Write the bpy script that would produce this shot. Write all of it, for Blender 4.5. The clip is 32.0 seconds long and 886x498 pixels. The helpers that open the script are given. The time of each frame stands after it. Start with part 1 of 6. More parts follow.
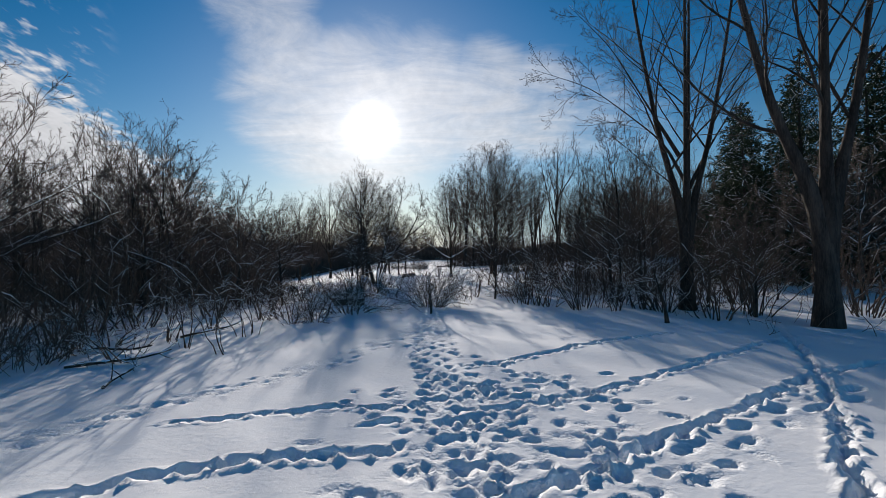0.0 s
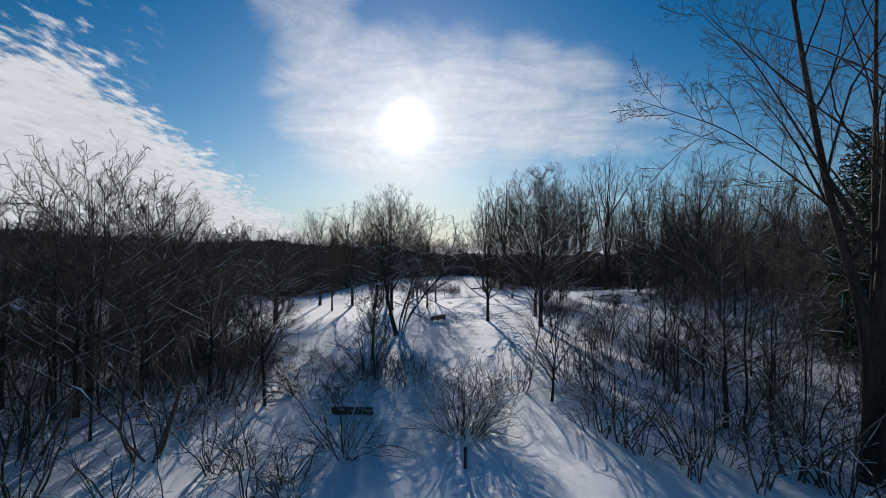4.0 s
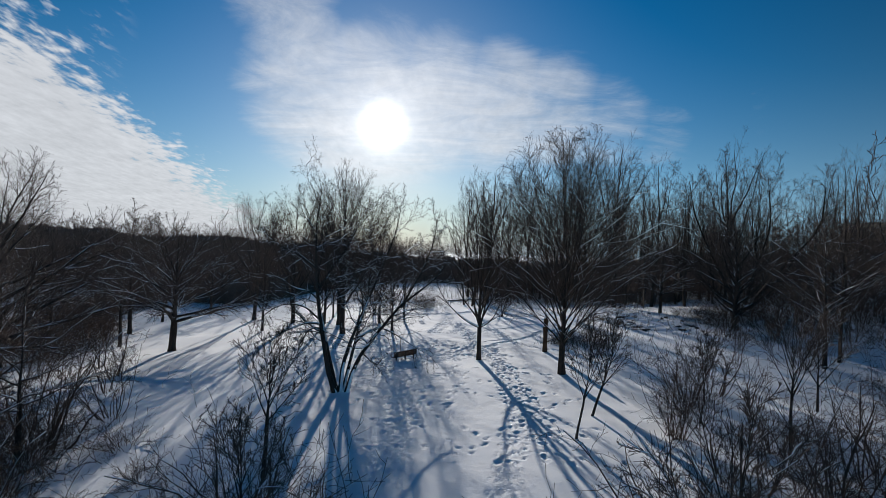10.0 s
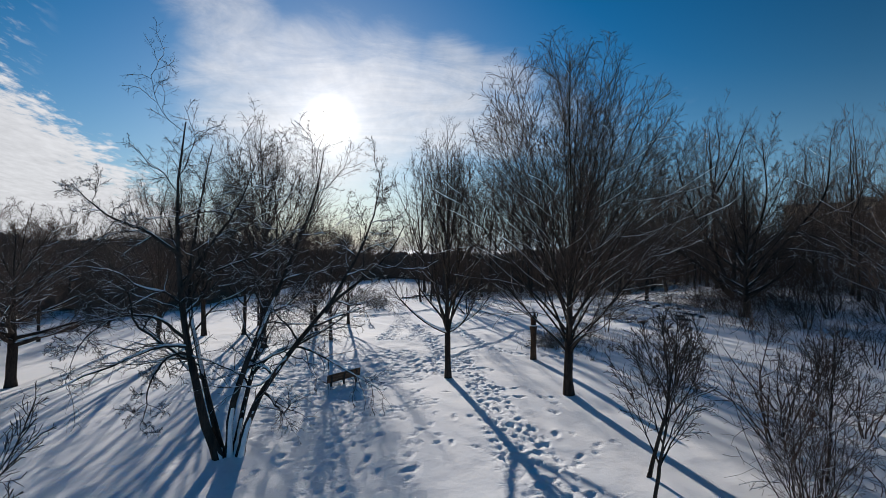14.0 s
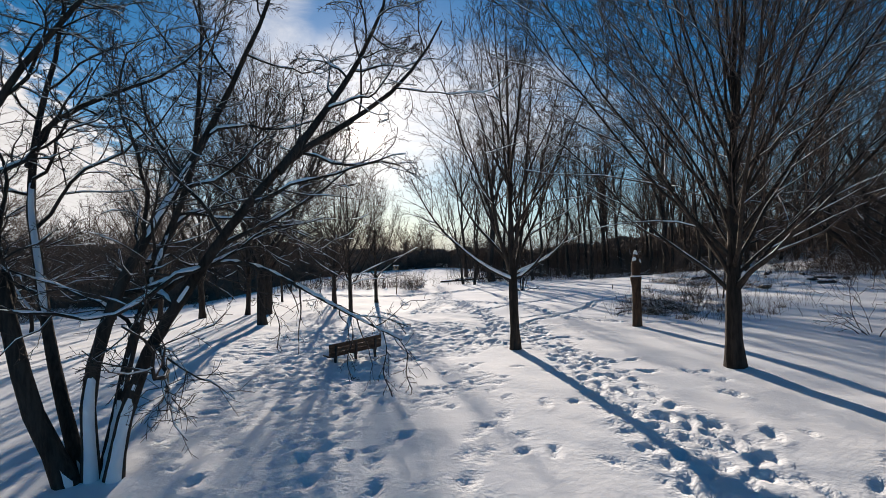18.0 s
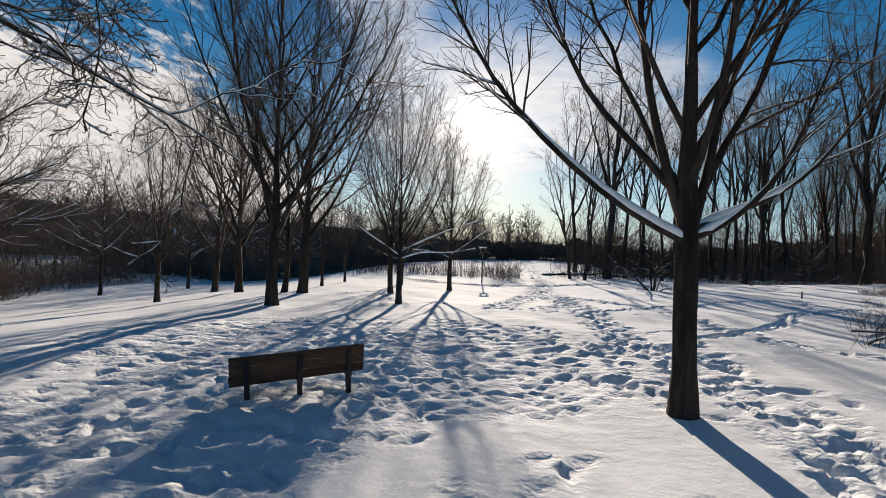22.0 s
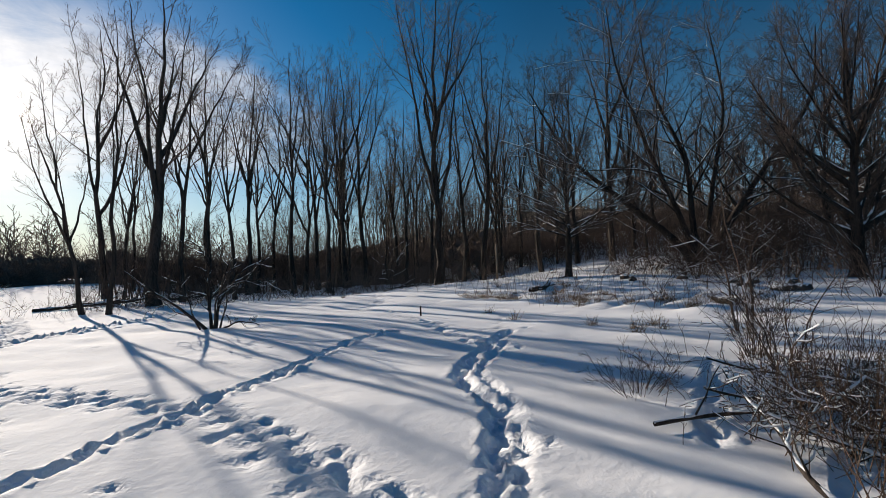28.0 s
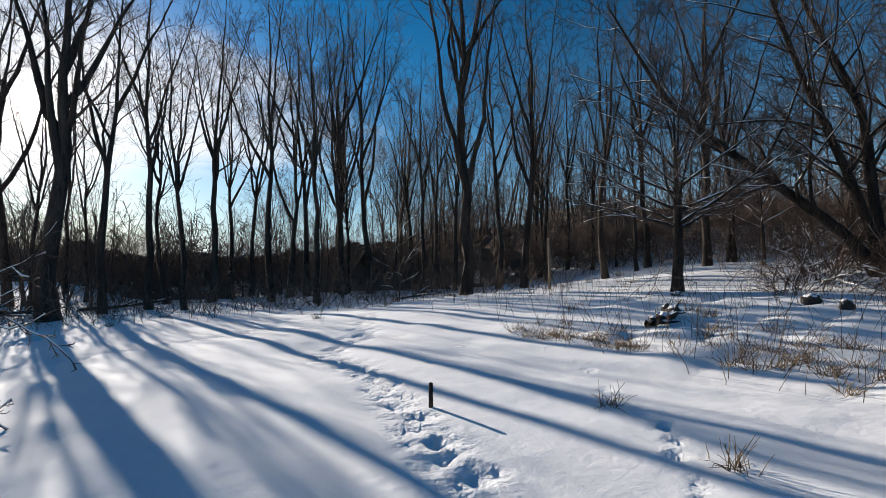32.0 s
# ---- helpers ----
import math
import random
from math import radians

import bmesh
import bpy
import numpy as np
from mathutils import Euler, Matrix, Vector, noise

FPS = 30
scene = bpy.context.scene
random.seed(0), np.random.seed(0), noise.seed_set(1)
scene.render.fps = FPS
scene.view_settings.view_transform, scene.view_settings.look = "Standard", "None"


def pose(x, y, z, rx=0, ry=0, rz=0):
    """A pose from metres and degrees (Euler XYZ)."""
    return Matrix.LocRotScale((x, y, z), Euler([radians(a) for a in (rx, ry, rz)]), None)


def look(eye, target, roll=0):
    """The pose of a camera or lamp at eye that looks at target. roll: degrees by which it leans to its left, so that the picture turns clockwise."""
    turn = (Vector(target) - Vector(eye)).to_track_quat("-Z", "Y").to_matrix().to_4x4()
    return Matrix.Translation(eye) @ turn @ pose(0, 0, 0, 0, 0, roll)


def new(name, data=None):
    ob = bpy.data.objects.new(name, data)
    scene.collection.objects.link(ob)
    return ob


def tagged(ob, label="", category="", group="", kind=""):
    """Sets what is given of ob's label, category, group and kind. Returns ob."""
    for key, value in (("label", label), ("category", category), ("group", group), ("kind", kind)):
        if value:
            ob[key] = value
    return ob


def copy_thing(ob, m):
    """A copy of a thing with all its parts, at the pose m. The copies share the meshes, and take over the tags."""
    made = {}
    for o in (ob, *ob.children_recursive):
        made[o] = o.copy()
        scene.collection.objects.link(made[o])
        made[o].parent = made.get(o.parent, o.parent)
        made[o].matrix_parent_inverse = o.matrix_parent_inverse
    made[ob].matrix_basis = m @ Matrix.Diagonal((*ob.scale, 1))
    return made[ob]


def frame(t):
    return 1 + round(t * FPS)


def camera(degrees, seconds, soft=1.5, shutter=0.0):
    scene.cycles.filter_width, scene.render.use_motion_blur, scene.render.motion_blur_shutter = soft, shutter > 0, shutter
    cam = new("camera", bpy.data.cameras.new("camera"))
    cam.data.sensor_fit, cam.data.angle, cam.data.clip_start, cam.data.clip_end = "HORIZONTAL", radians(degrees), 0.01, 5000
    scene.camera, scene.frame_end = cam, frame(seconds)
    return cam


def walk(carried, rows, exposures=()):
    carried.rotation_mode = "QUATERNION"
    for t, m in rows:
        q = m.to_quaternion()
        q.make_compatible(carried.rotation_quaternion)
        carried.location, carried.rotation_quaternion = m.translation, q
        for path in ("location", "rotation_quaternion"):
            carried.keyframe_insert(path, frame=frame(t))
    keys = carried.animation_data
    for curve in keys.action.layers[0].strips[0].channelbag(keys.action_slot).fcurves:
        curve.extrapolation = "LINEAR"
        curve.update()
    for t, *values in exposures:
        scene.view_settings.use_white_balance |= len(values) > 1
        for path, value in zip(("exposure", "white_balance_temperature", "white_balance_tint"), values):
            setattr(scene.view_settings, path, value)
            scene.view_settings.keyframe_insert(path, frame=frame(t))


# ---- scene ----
cam = camera(83.5, 32.0, soft=0.65)
# seconds, x, y, z, yaw, pitch, roll
ROWS = [
    (0.0, 0.000, 0.000, 3.191, -1.22, 0.46, 0.72),
    (0.5, -0.006, 1.149, 3.742, -1.28, 0.31, 1.49),
    (1.0, -0.020, 2.214, 4.368, 0.72, 0.26, -0.05),
    (1.5, -0.053, 3.176, 5.068, 3.08, 0.26, -0.49),
    (2.0, -0.042, 4.142, 5.724, 3.52, 0.14, -0.18),
    (2.5, -0.031, 5.165, 6.299, 3.67, 0.02, -1.29),
    (3.0, -0.050, 6.322, 6.794, 3.90, 0.11, -1.82),
    (3.5, -0.111, 7.549, 7.251, 3.63, 0.09, -1.41),
    (5.5, -0.433, 13.249, 7.922, -1.08, 0.19, 0.48),
    (6.0, -0.494, 14.606, 7.934, -1.14, 0.22, 0.34),
    (6.5, -0.547, 15.986, 7.934, -1.09, 0.27, -0.18),
    (7.0, -0.592, 17.377, 7.901, -1.10, 0.22, -0.58),
    (7.5, -0.638, 18.770, 7.839, -1.04, 0.26, -1.11),
    (8.0, -0.693, 20.163, 7.763, -1.08, 0.25, -1.05),
    (8.5, -0.742, 21.561, 7.686, -1.18, 0.30, -0.61),
    (9.0, -0.786, 22.976, 7.650, -1.17, 0.38, -0.55),
    (9.5, -0.849, 24.373, 7.660, -1.15, 0.43, -1.27),
    (10.0, -0.944, 25.706, 7.668, -0.60, 0.49, -2.41),
    (10.5, -1.043, 26.982, 7.669, -0.56, 0.50, -1.48),
    (11.0, -1.103, 28.229, 7.657, -1.56, 0.59, -0.59),
    (11.5, -1.063, 29.496, 7.632, -3.43, 0.67, 0.29),
    (12.0, -0.979, 30.796, 7.565, -4.29, 0.82, -0.34),
    (12.5, -0.883, 32.096, 7.450, -4.99, 0.70, -0.33),
    (13.0, -0.789, 33.377, 7.297, -5.77, 0.56, 0.42),
    (13.5, -0.719, 34.613, 7.088, -5.94, 0.20, 0.03),
    (15.5, -0.700, 39.108, 5.027, -5.02, 0.84, -1.73),
    (16.0, -0.638, 40.201, 4.619, -2.67, 1.12, -2.00),
    (16.5, -0.580, 41.293, 4.194, -1.93, 0.98, -0.89),
    (17.0, -0.549, 42.389, 3.807, -1.61, 0.77, -0.73),
    (17.5, -0.560, 43.479, 3.529, -1.49, 1.03, -0.57),
    (18.0, -0.556, 44.625, 3.341, -1.74, 0.85, 1.33),
    (18.5, -0.533, 45.761, 3.211, -2.03, 0.67, 2.20),
    (19.0, -0.465, 46.850, 3.102, -2.00, 0.63, 2.02),
    (19.5, -0.291, 47.883, 2.946, -2.12, 0.47, 4.77),
    (20.0, -0.051, 48.946, 2.793, -1.91, 0.56, 3.05),
    (20.5, 0.217, 50.107, 2.627, -0.03, 0.67, -1.19),
    (21.0, 0.419, 51.313, 2.490, 3.86, 0.36, -2.70),
    (21.5, 0.394, 52.663, 2.362, 9.26, 0.26, -3.77),
    (22.0, 0.309, 53.995, 2.247, 10.72, 0.23, -2.32),
    (22.5, 0.101, 55.327, 2.142, 10.41, 0.27, -0.56),
    (23.0, -0.090, 56.580, 2.107, 7.86, 0.33, 0.92),
    (23.5, -0.208, 57.782, 2.156, 3.19, 0.40, 2.49),
    (24.0, -0.200, 58.875, 2.233, -1.81, 0.44, 3.83),
    (24.5, -0.133, 59.898, 2.328, -7.63, 0.59, 3.44),
    (25.0, 0.015, 60.901, 2.375, -14.19, 0.83, 2.44),
    (25.5, 0.266, 61.864, 2.374, -21.64, 1.15, 3.41),
    (26.0, 0.684, 62.748, 2.358, -27.92, 1.51, 4.13),
    (26.5, 1.283, 63.600, 2.355, -33.67, 1.81, 4.84),
    (28.5, 4.338, 67.130, 2.437, -35.16, 1.83, 1.18),
    (29.0, 5.022, 68.168, 2.523, -36.00, 1.75, 1.88),
    (29.5, 5.747, 69.255, 2.598, -36.02, 1.68, 1.44),
    (30.0, 6.463, 70.357, 2.629, -35.81, 1.68, 1.33),
    (30.5, 7.184, 71.522, 2.625, -34.83, 1.67, 0.00),
    (31.0, 7.929, 72.704, 2.615, -33.53, 1.68, -0.69),
    (31.5, 8.685, 73.877, 2.607, -33.09, 1.73, -0.06),
    (32.0, 9.438, 75.026, 2.599, -32.74, 1.72, 0.46),
]
walk(cam, [(t, pose(x, y, z, 90 + pitch, roll, yaw)) for t, x, y, z, yaw, pitch, roll in ROWS],
     [(0.0, 0.44, 6600, 12), (3.0, 0.4, 6450, 12), (9.0, 0.34, 6350, 10), (14.0, 0.46, 6550, 12), (18.0, 0.76, 7080, 14), (24.0, 0.58, 7350, 13), (26.5, 0.52, 7200, 13), (30.0, 0.99, 6950, 13), (32.0, 0.97, 6850, 12)])

# ---- light ----
SUN_AZ, SUN_EL = radians(6.9), radians(14.0)
SUN = Vector((-math.sin(SUN_AZ) * math.cos(SUN_EL), math.cos(SUN_AZ) * math.cos(SUN_EL), math.sin(SUN_EL)))
sun = new("sun", bpy.data.lights.new("sun", "SUN"))
sun.data.energy, sun.data.angle, sun.data.color = 4.1, radians(0.53), (1.0, 0.94, 0.86)
sun.matrix_basis = look(SUN * 200, (0, 0, 0))
scene.view_settings.exposure = 0.5


def node(tree, kind, **settings):
    n = tree.nodes.new(kind)
    for key, value in settings.items():
        n.inputs[int(key[1:])].default_value = value
    return n


def calc(tree, op, a, b=None, c=None, clamp=False):
    n = tree.nodes.new("ShaderNodeMath")
    n.operation, n.use_clamp = op, clamp
    for i, x in enumerate((a, b, c)):
        if x is None:
            continue
        if isinstance(x, (int, float)):
            n.inputs[i].default_value = x
        else:
            tree.links.new(x, n.inputs[i])
    return n.outputs[0]


def step(tree, x, lo, hi):
    n = tree.nodes.new("ShaderNodeMapRange")
    n.interpolation_type = "SMOOTHSTEP"
    tree.links.new(x, n.inputs[0])
    n.inputs[1].default_value, n.inputs[2].default_value = lo, hi
    return n.outputs[0]


def mixed(tree, fac, a, b, blend="MIX"):
    n = tree.nodes.new("ShaderNodeMix")
    n.data_type, n.blend_type = "RGBA", blend
    for i, x in ((0, fac), (6, a), (7, b)):
        if isinstance(x, (int, float, tuple)):
            n.inputs[i].default_value = x
        else:
            tree.links.new(x, n.inputs[i])
    return n.outputs[2]


def towards(az, el):
    """A direction: degrees to the left of straight ahead, and up."""
    a, e = radians(az), radians(el)
    return (-math.sin(a) * math.cos(e), math.cos(a) * math.cos(e), math.sin(e))


def make_world():
    world = bpy.data.worlds.new("winter_sky")
    scene.world = world
    world.use_nodes = True
    t = world.node_tree
    t.nodes.clear()
    sky = t.nodes.new("ShaderNodeTexSky")
    sky.sky_type, sky.sun_disc = "NISHITA", False
    sky.sun_elevation, sky.sun_rotation = SUN_EL, -SUN_AZ
    sky.altitude, sky.air_density, sky.dust_density, sky.ozone_density = 200, 1.0, 0.25, 3.0
    coord = t.nodes.new("ShaderNodeTexCoord").outputs["Generated"]

    def near(direction):
        n = t.nodes.new("ShaderNodeVectorMath")
        n.operation = "DOT_PRODUCT"
        t.links.new(coord, n.inputs[0])
        n.inputs[1].default_value = direction
        return n.outputs["Value"]

    # cloud texture on a flat layer overhead
    split = t.nodes.new("ShaderNodeSeparateXYZ")
    t.links.new(coord, split.inputs[0])
    low = calc(t, "ADD", calc(t, "MAXIMUM", split.outputs[2], 0.0), 0.12)
    flat = t.nodes.new("ShaderNodeCombineXYZ")
    t.links.new(calc(t, "DIVIDE", split.outputs[0], low), flat.inputs[0])
    t.links.new(calc(t, "DIVIDE", split.outputs[1], low), flat.inputs[1])

    def wisps(scale, detail, rough, stretch, turn, warp=0.0):
        m = t.nodes.new("ShaderNodeMapping")
        t.links.new(flat.outputs[0], m.inputs[0])
        m.inputs["Rotation"].default_value = (0, 0, radians(turn))
        m.inputs["Scale"].default_value = (scale * stretch, scale, scale)
        n = t.nodes.new("ShaderNodeTexNoise")
        n.inputs["Scale"].default_value = 1.0
        n.inputs["Detail"].default_value, n.inputs["Roughness"].default_value = detail, rough
        n.inputs["Distortion"].default_value = warp
        t.links.new(m.outputs[0], n.inputs[0])
        return n.outputs[0]

    soft, fine, ripple = wisps(1.1, 6, 0.6, 0.6, 20, 0.6), wisps(3.6, 7, 0.68, 0.55, 55, 0.9), wisps(7.0, 4, 0.6, 2.6, 35)
    # the thin cloud that hangs round the sun
    veil = None
    for az, el, wide, weight in ((8, 15, 15, 1.0), (15, 17, 11, 0.98), (1, 17, 11, 1.0), (-6, 16.5, 10, 0.98), (-12, 15.8, 9, 0.9), (-18, 14.5, 7.5, 0.75), (-23, 13.2, 6, 0.55), (17, 22, 8, 0.9), (19, 27, 9, 0.95), (22, 33, 10, 0.85), (12, 7, 10, 0.5)):
        s = calc(t, "MULTIPLY", step(t, near(towards(az, el)), math.cos(radians(wide)), math.cos(radians(wide * 0.15))), weight)
        veil = s if veil is None else calc(t, "MAXIMUM", veil, s)
    thick = calc(t, "ADD", calc(t, "MULTIPLY", soft, 0.85), calc(t, "MULTIPLY", fine, 0.62))
    veil = step(t, calc(t, "ADD", calc(t, "MULTIPLY", veil, 0.8), thick), 1.02, 1.78)
    veil = calc(t, "MULTIPLY", veil, calc(t, "ADD", 0.4, calc(t, "MULTIPLY", step(t, split.outputs[2], 0.05, 0.19), 0.6)))
    # the bank low on the left
    side = step(t, near((-0.8, 0.6, 0.0)), 0.05, 0.3)
    slope = calc(t, "MULTIPLY", near((-0.6, -0.177, -0.781)), side)
    grain = calc(t, "ADD", calc(t, "MULTIPLY", fine, 0.8), calc(t, "MULTIPLY", ripple, 0.9))
    lid = calc(t, "MULTIPLY", calc(t, "SUBTRACT", 0.305, split.outputs[2]), 0.75)
    slope = calc(t, "SMOOTH_MIN", slope, lid, 0.03)
    bank = step(t, calc(t, "ADD", slope, calc(t, "MULTIPLY", calc(t, "SUBTRACT", grain, 0.85), 0.17)), -0.014, 0.034)
    # loose flakes of cloud above the bank
    strip = calc(t, "MULTIPLY", step(t, near(towards(45, 18.5)), math.cos(radians(13)), math.cos(radians(3))), step(t, ripple, 0.52, 0.68))
    bank = calc(t, "MAXIMUM", bank, calc(t, "MULTIPLY", strip, 0.6))
    bank = calc(t, "MULTIPLY", bank, side)
    streak = calc(t, "MULTIPLY", step(t, calc(t, "ADD", fine, calc(t, "MULTIPLY", soft, 0.6)), 1.02, 1.22), 0.3)
    cloud = calc(t, "MAXIMUM", calc(t, "MAXIMUM", calc(t, "MULTIPLY", veil, 0.85), calc(t, "MULTIPLY", bank, 0.95)), streak)
    facing = calc(t, "MAXIMUM", near(tuple(SUN)), 0.0)
    bright = calc(t, "ADD", calc(t, "ADD", 0.3, calc(t, "MULTIPLY", grain, 0.26)), calc(t, "MULTIPLY", calc(t, "POWER", facing, 25.0), 0.12))
    white = mixed(t, 1.0, (0.95, 0.97, 1.0, 1), bright, "MULTIPLY")
    blue = t.nodes.new("ShaderNodeHueSaturation")
    blue.inputs["Saturation"].default_value = 1.5
    # the sky is darkest a quarter turn from the sun and brighter again opposite to it
    # back sky, out of view, is raised to lift the shade on the snow
    behind = calc(t, "MAXIMUM", calc(t, "MULTIPLY", near(tuple(SUN)), -1.0), 0.0)
    t.links.new(calc(t, "ADD", calc(t, "MULTIPLY", behind, 0.075), calc(t, "MAXIMUM", 0.034, calc(t, "ADD", 0.016, calc(t, "MULTIPLY", calc(t, "POWER", facing, 2.0), 0.046)))), blue.inputs["Value"])
    t.links.new(sky.outputs[0], blue.inputs["Color"])
    mist = calc(t, "ADD", 0.45, calc(t, "MULTIPLY", veil, 0.75))
    wide_glow = calc(t, "MULTIPLY", calc(t, "ADD", calc(t, "MULTIPLY", calc(t, "POWER", facing, 600.0), 0.28), calc(t, "MULTIPLY", calc(t, "POWER", facing, 100.0), 0.045)), mist)
    glow = calc(t, "ADD", calc(t, "MULTIPLY", calc(t, "POWER", facing, 3500.0), 5.0), wide_glow)
    haze = calc(t, "MULTIPLY", calc(t, "POWER", calc(t, "SUBTRACT", 1.0, calc(t, "MAXIMUM", split.outputs[2], 0.0), clamp=True), 6.5), 0.85)
    clear = mixed(t, haze, blue.outputs[0], (0.21, 0.37, 0.53, 1))
    colour = mixed(t, cloud, clear, white)
    colour = mixed(t, 1.0, colour, mixed(t, 1.0, (1.0, 0.97, 0.92, 1), glow, "MULTIPLY"), "ADD")
    back = t.nodes.new("ShaderNodeBackground")
    t.links.new(colour, back.inputs[0])
    back.inputs[1].default_value = 1.0
    out = t.nodes.new("ShaderNodeOutputWorld")
    t.links.new(back.outputs[0], out.inputs[0])


make_world()


# ---- materials ----
def material(name, colour, rough, dark=None, scale=4.0, stretch=(1, 1, 1), fine=40.0, bump=0.3, depth=0.01, metal=0.0, spread=0.0):
    """A surface of two colours mixed by large and small noise, with relief. spread: how far one object differs from the next."""
    m = bpy.data.materials.new(name)
    m.use_nodes = True
    t = m.node_tree
    b = t.nodes["Principled BSDF"]
    b.inputs["Roughness"].default_value, b.inputs["Metallic"].default_value = rough, metal
    b.inputs["Specular IOR Level"].default_value = 0.5 if rough < 0.7 else 0.15
    co = t.nodes.new("ShaderNodeTexCoord").outputs["Object"]
    mp = t.nodes.new("ShaderNodeMapping")
    mp.inputs["Scale"].default_value = stretch
    t.links.new(co, mp.inputs[0])
    big, small = t.nodes.new("ShaderNodeTexNoise"), t.nodes.new("ShaderNodeTexNoise")
    for n, s, d in ((big, scale, 3), (small, fine, 4)):
        n.inputs["Scale"].default_value, n.inputs["Detail"].default_value, n.inputs["Roughness"].default_value = s, d, 0.6
        t.links.new(mp.outputs[0], n.inputs[0])
    amount = step(t, calc(t, "ADD", calc(t, "MULTIPLY", big.outputs[0], 0.6), calc(t, "MULTIPLY", small.outputs[0], 0.4)), 0.35, 0.65)
    dark = dark or tuple(c * 0.6 for c in colour)
    col = mixed(t, amount, (*dark, 1), (*colour, 1))
    if spread:
        r = t.nodes.new("ShaderNodeObjectInfo").outputs["Random"]
        col = mixed(t, 1.0, col, calc(t, "ADD", 1.0 - spread / 2, calc(t, "MULTIPLY", r, spread)), "MULTIPLY")
    t.links.new(col, b.inputs["Base Color"])
    if bump:
        n = t.nodes.new("ShaderNodeBump")
        n.inputs["Strength"].default_value, n.inputs["Distance"].default_value = bump, depth
        t.links.new(small.outputs[0], n.inputs["Height"])
        t.links.new(n.outputs[0], b.inputs["Normal"])
    return m


def snow_material(name, crust):
    m = bpy.data.materials.new(name)
    m.use_nodes = True
    t = m.node_tree
    b = t.nodes["Principled BSDF"]
    b.inputs["Roughness"].default_value = 0.9
    b.inputs["Specular IOR Level"].default_value = 0.12
    co = t.nodes.new("ShaderNodeTexCoord").outputs["Object"]
    heights = []
    for s, d, r in ((0.5, 3, 0.5), (5.0, 5, 0.6), (38.0, 4, 0.65)):
        n = t.nodes.new("ShaderNodeTexNoise")
        n.inputs["Scale"].default_value, n.inputs["Detail"].default_value, n.inputs["Roughness"].default_value = s, d, r
        t.links.new(co, n.inputs[0])
        heights.append(n.outputs[0])
    col = mixed(t, step(t, heights[0], 0.35, 0.65), (0.88, 0.9, 0.92, 1), (0.92, 0.925, 0.93, 1))
    col = mixed(t, calc(t, "MULTIPLY", step(t, heights[2], 0.66, 0.75), 0.15), col, (0.7, 0.7, 0.7, 1))
    t.links.new(col, b.inputs["Base Color"])
    last = None
    trod = t.nodes.new("ShaderNodeAttribute")
    trod.attribute_name = "trodden"
    lumps = t.nodes.new("ShaderNodeTexVoronoi")
    lumps.feature = "SMOOTH_F1"
    lumps.inputs["Scale"].default_value = 15.0
    t.links.new(co, lumps.inputs[0])
    for h, strength, dist in ((heights[1], crust, 0.05), (heights[2], crust * 0.8, 0.012), (lumps.outputs[0], None, 0.06), (heights[1], None, 0.1)):
        n = t.nodes.new("ShaderNodeBump")
        n.inputs["Distance"].default_value = dist
        if strength is None:
            t.links.new(calc(t, "MULTIPLY", trod.outputs["Fac"], 0.34), n.inputs["Strength"])
        else:
            n.inputs["Strength"].default_value = strength
        t.links.new(h, n.inputs["Height"])
        if last:
            t.links.new(last, n.inputs["Normal"])
        last = n.outputs[0]
    t.links.new(last, b.inputs["Normal"])
    return m


SNOW = snow_material("snow", 0.26)
SNOW_CAP = snow_material("settled_snow", 0.15)
BARK = material("grey_brown_bark", (0.07, 0.054, 0.044), 0.9, (0.02, 0.0165, 0.014), 3.0, (1, 1, 0.18), 22.0, 0.9, 0.02, spread=0.3)
TWIG = material("dark_twig", (0.12, 0.086, 0.07), 0.8, (0.054, 0.04, 0.033), 2.0, (1, 1, 1), 15.0, 0, spread=0.4)
BRUSH = material("brown_brush", (0.13, 0.088, 0.066), 0.85, (0.058, 0.04, 0.032), 0.4, (1, 1, 1), 6.0, 0, spread=0.5)
STALK = material("brown_weed_stalk", (0.13, 0.085, 0.06), 0.9, (0.06, 0.04, 0.028), 1.5, (1, 1, 1), 12.0, 0)
THICKET = material("dark_thicket", (0.165, 0.118, 0.092), 0.95, (0.078, 0.057, 0.046), 0.15, (1, 1, 1), 3.0, 0)
NEEDLES = material("spruce_needles", (0.035, 0.05, 0.022), 0.75, (0.016, 0.025, 0.014), 1.5, (1, 1, 1), 20.0, 0.3)
STRAW = material("dry_grass", (0.27, 0.19, 0.115), 0.9, (0.11, 0.078, 0.05), 2.0, (1, 1, 0.3), 20.0, 0)
PLANK = material("brown_weathered_plank", (0.14, 0.08, 0.05), 0.75, (0.065, 0.037, 0.025), 3.0, (0.15, 1, 1), 30.0, 0.5, 0.006, spread=0.3)
IRON = material("dark_painted_steel", (0.035, 0.03, 0.028), 0.5, (0.02, 0.018, 0.017), 8.0, (1, 1, 1), 60.0, 0.2, 0.002, metal=0.4)
POST_WOOD = material("grey_post_wood", (0.3, 0.25, 0.19), 0.85, (0.15, 0.12, 0.09), 3.0, (1, 1, 0.15), 30.0, 0.5, 0.006)
CARVED = material("carved_log_wood", (0.12, 0.072, 0.045), 0.8, (0.04, 0.025, 0.017), 3.0, (1, 1, 0.2), 24.0, 0.7, 0.012)
STONE = material("dark_stone", (0.075, 0.07, 0.066), 0.85, (0.035, 0.033, 0.032), 4.0, (1, 1, 1), 25.0, 0.7, 0.02)
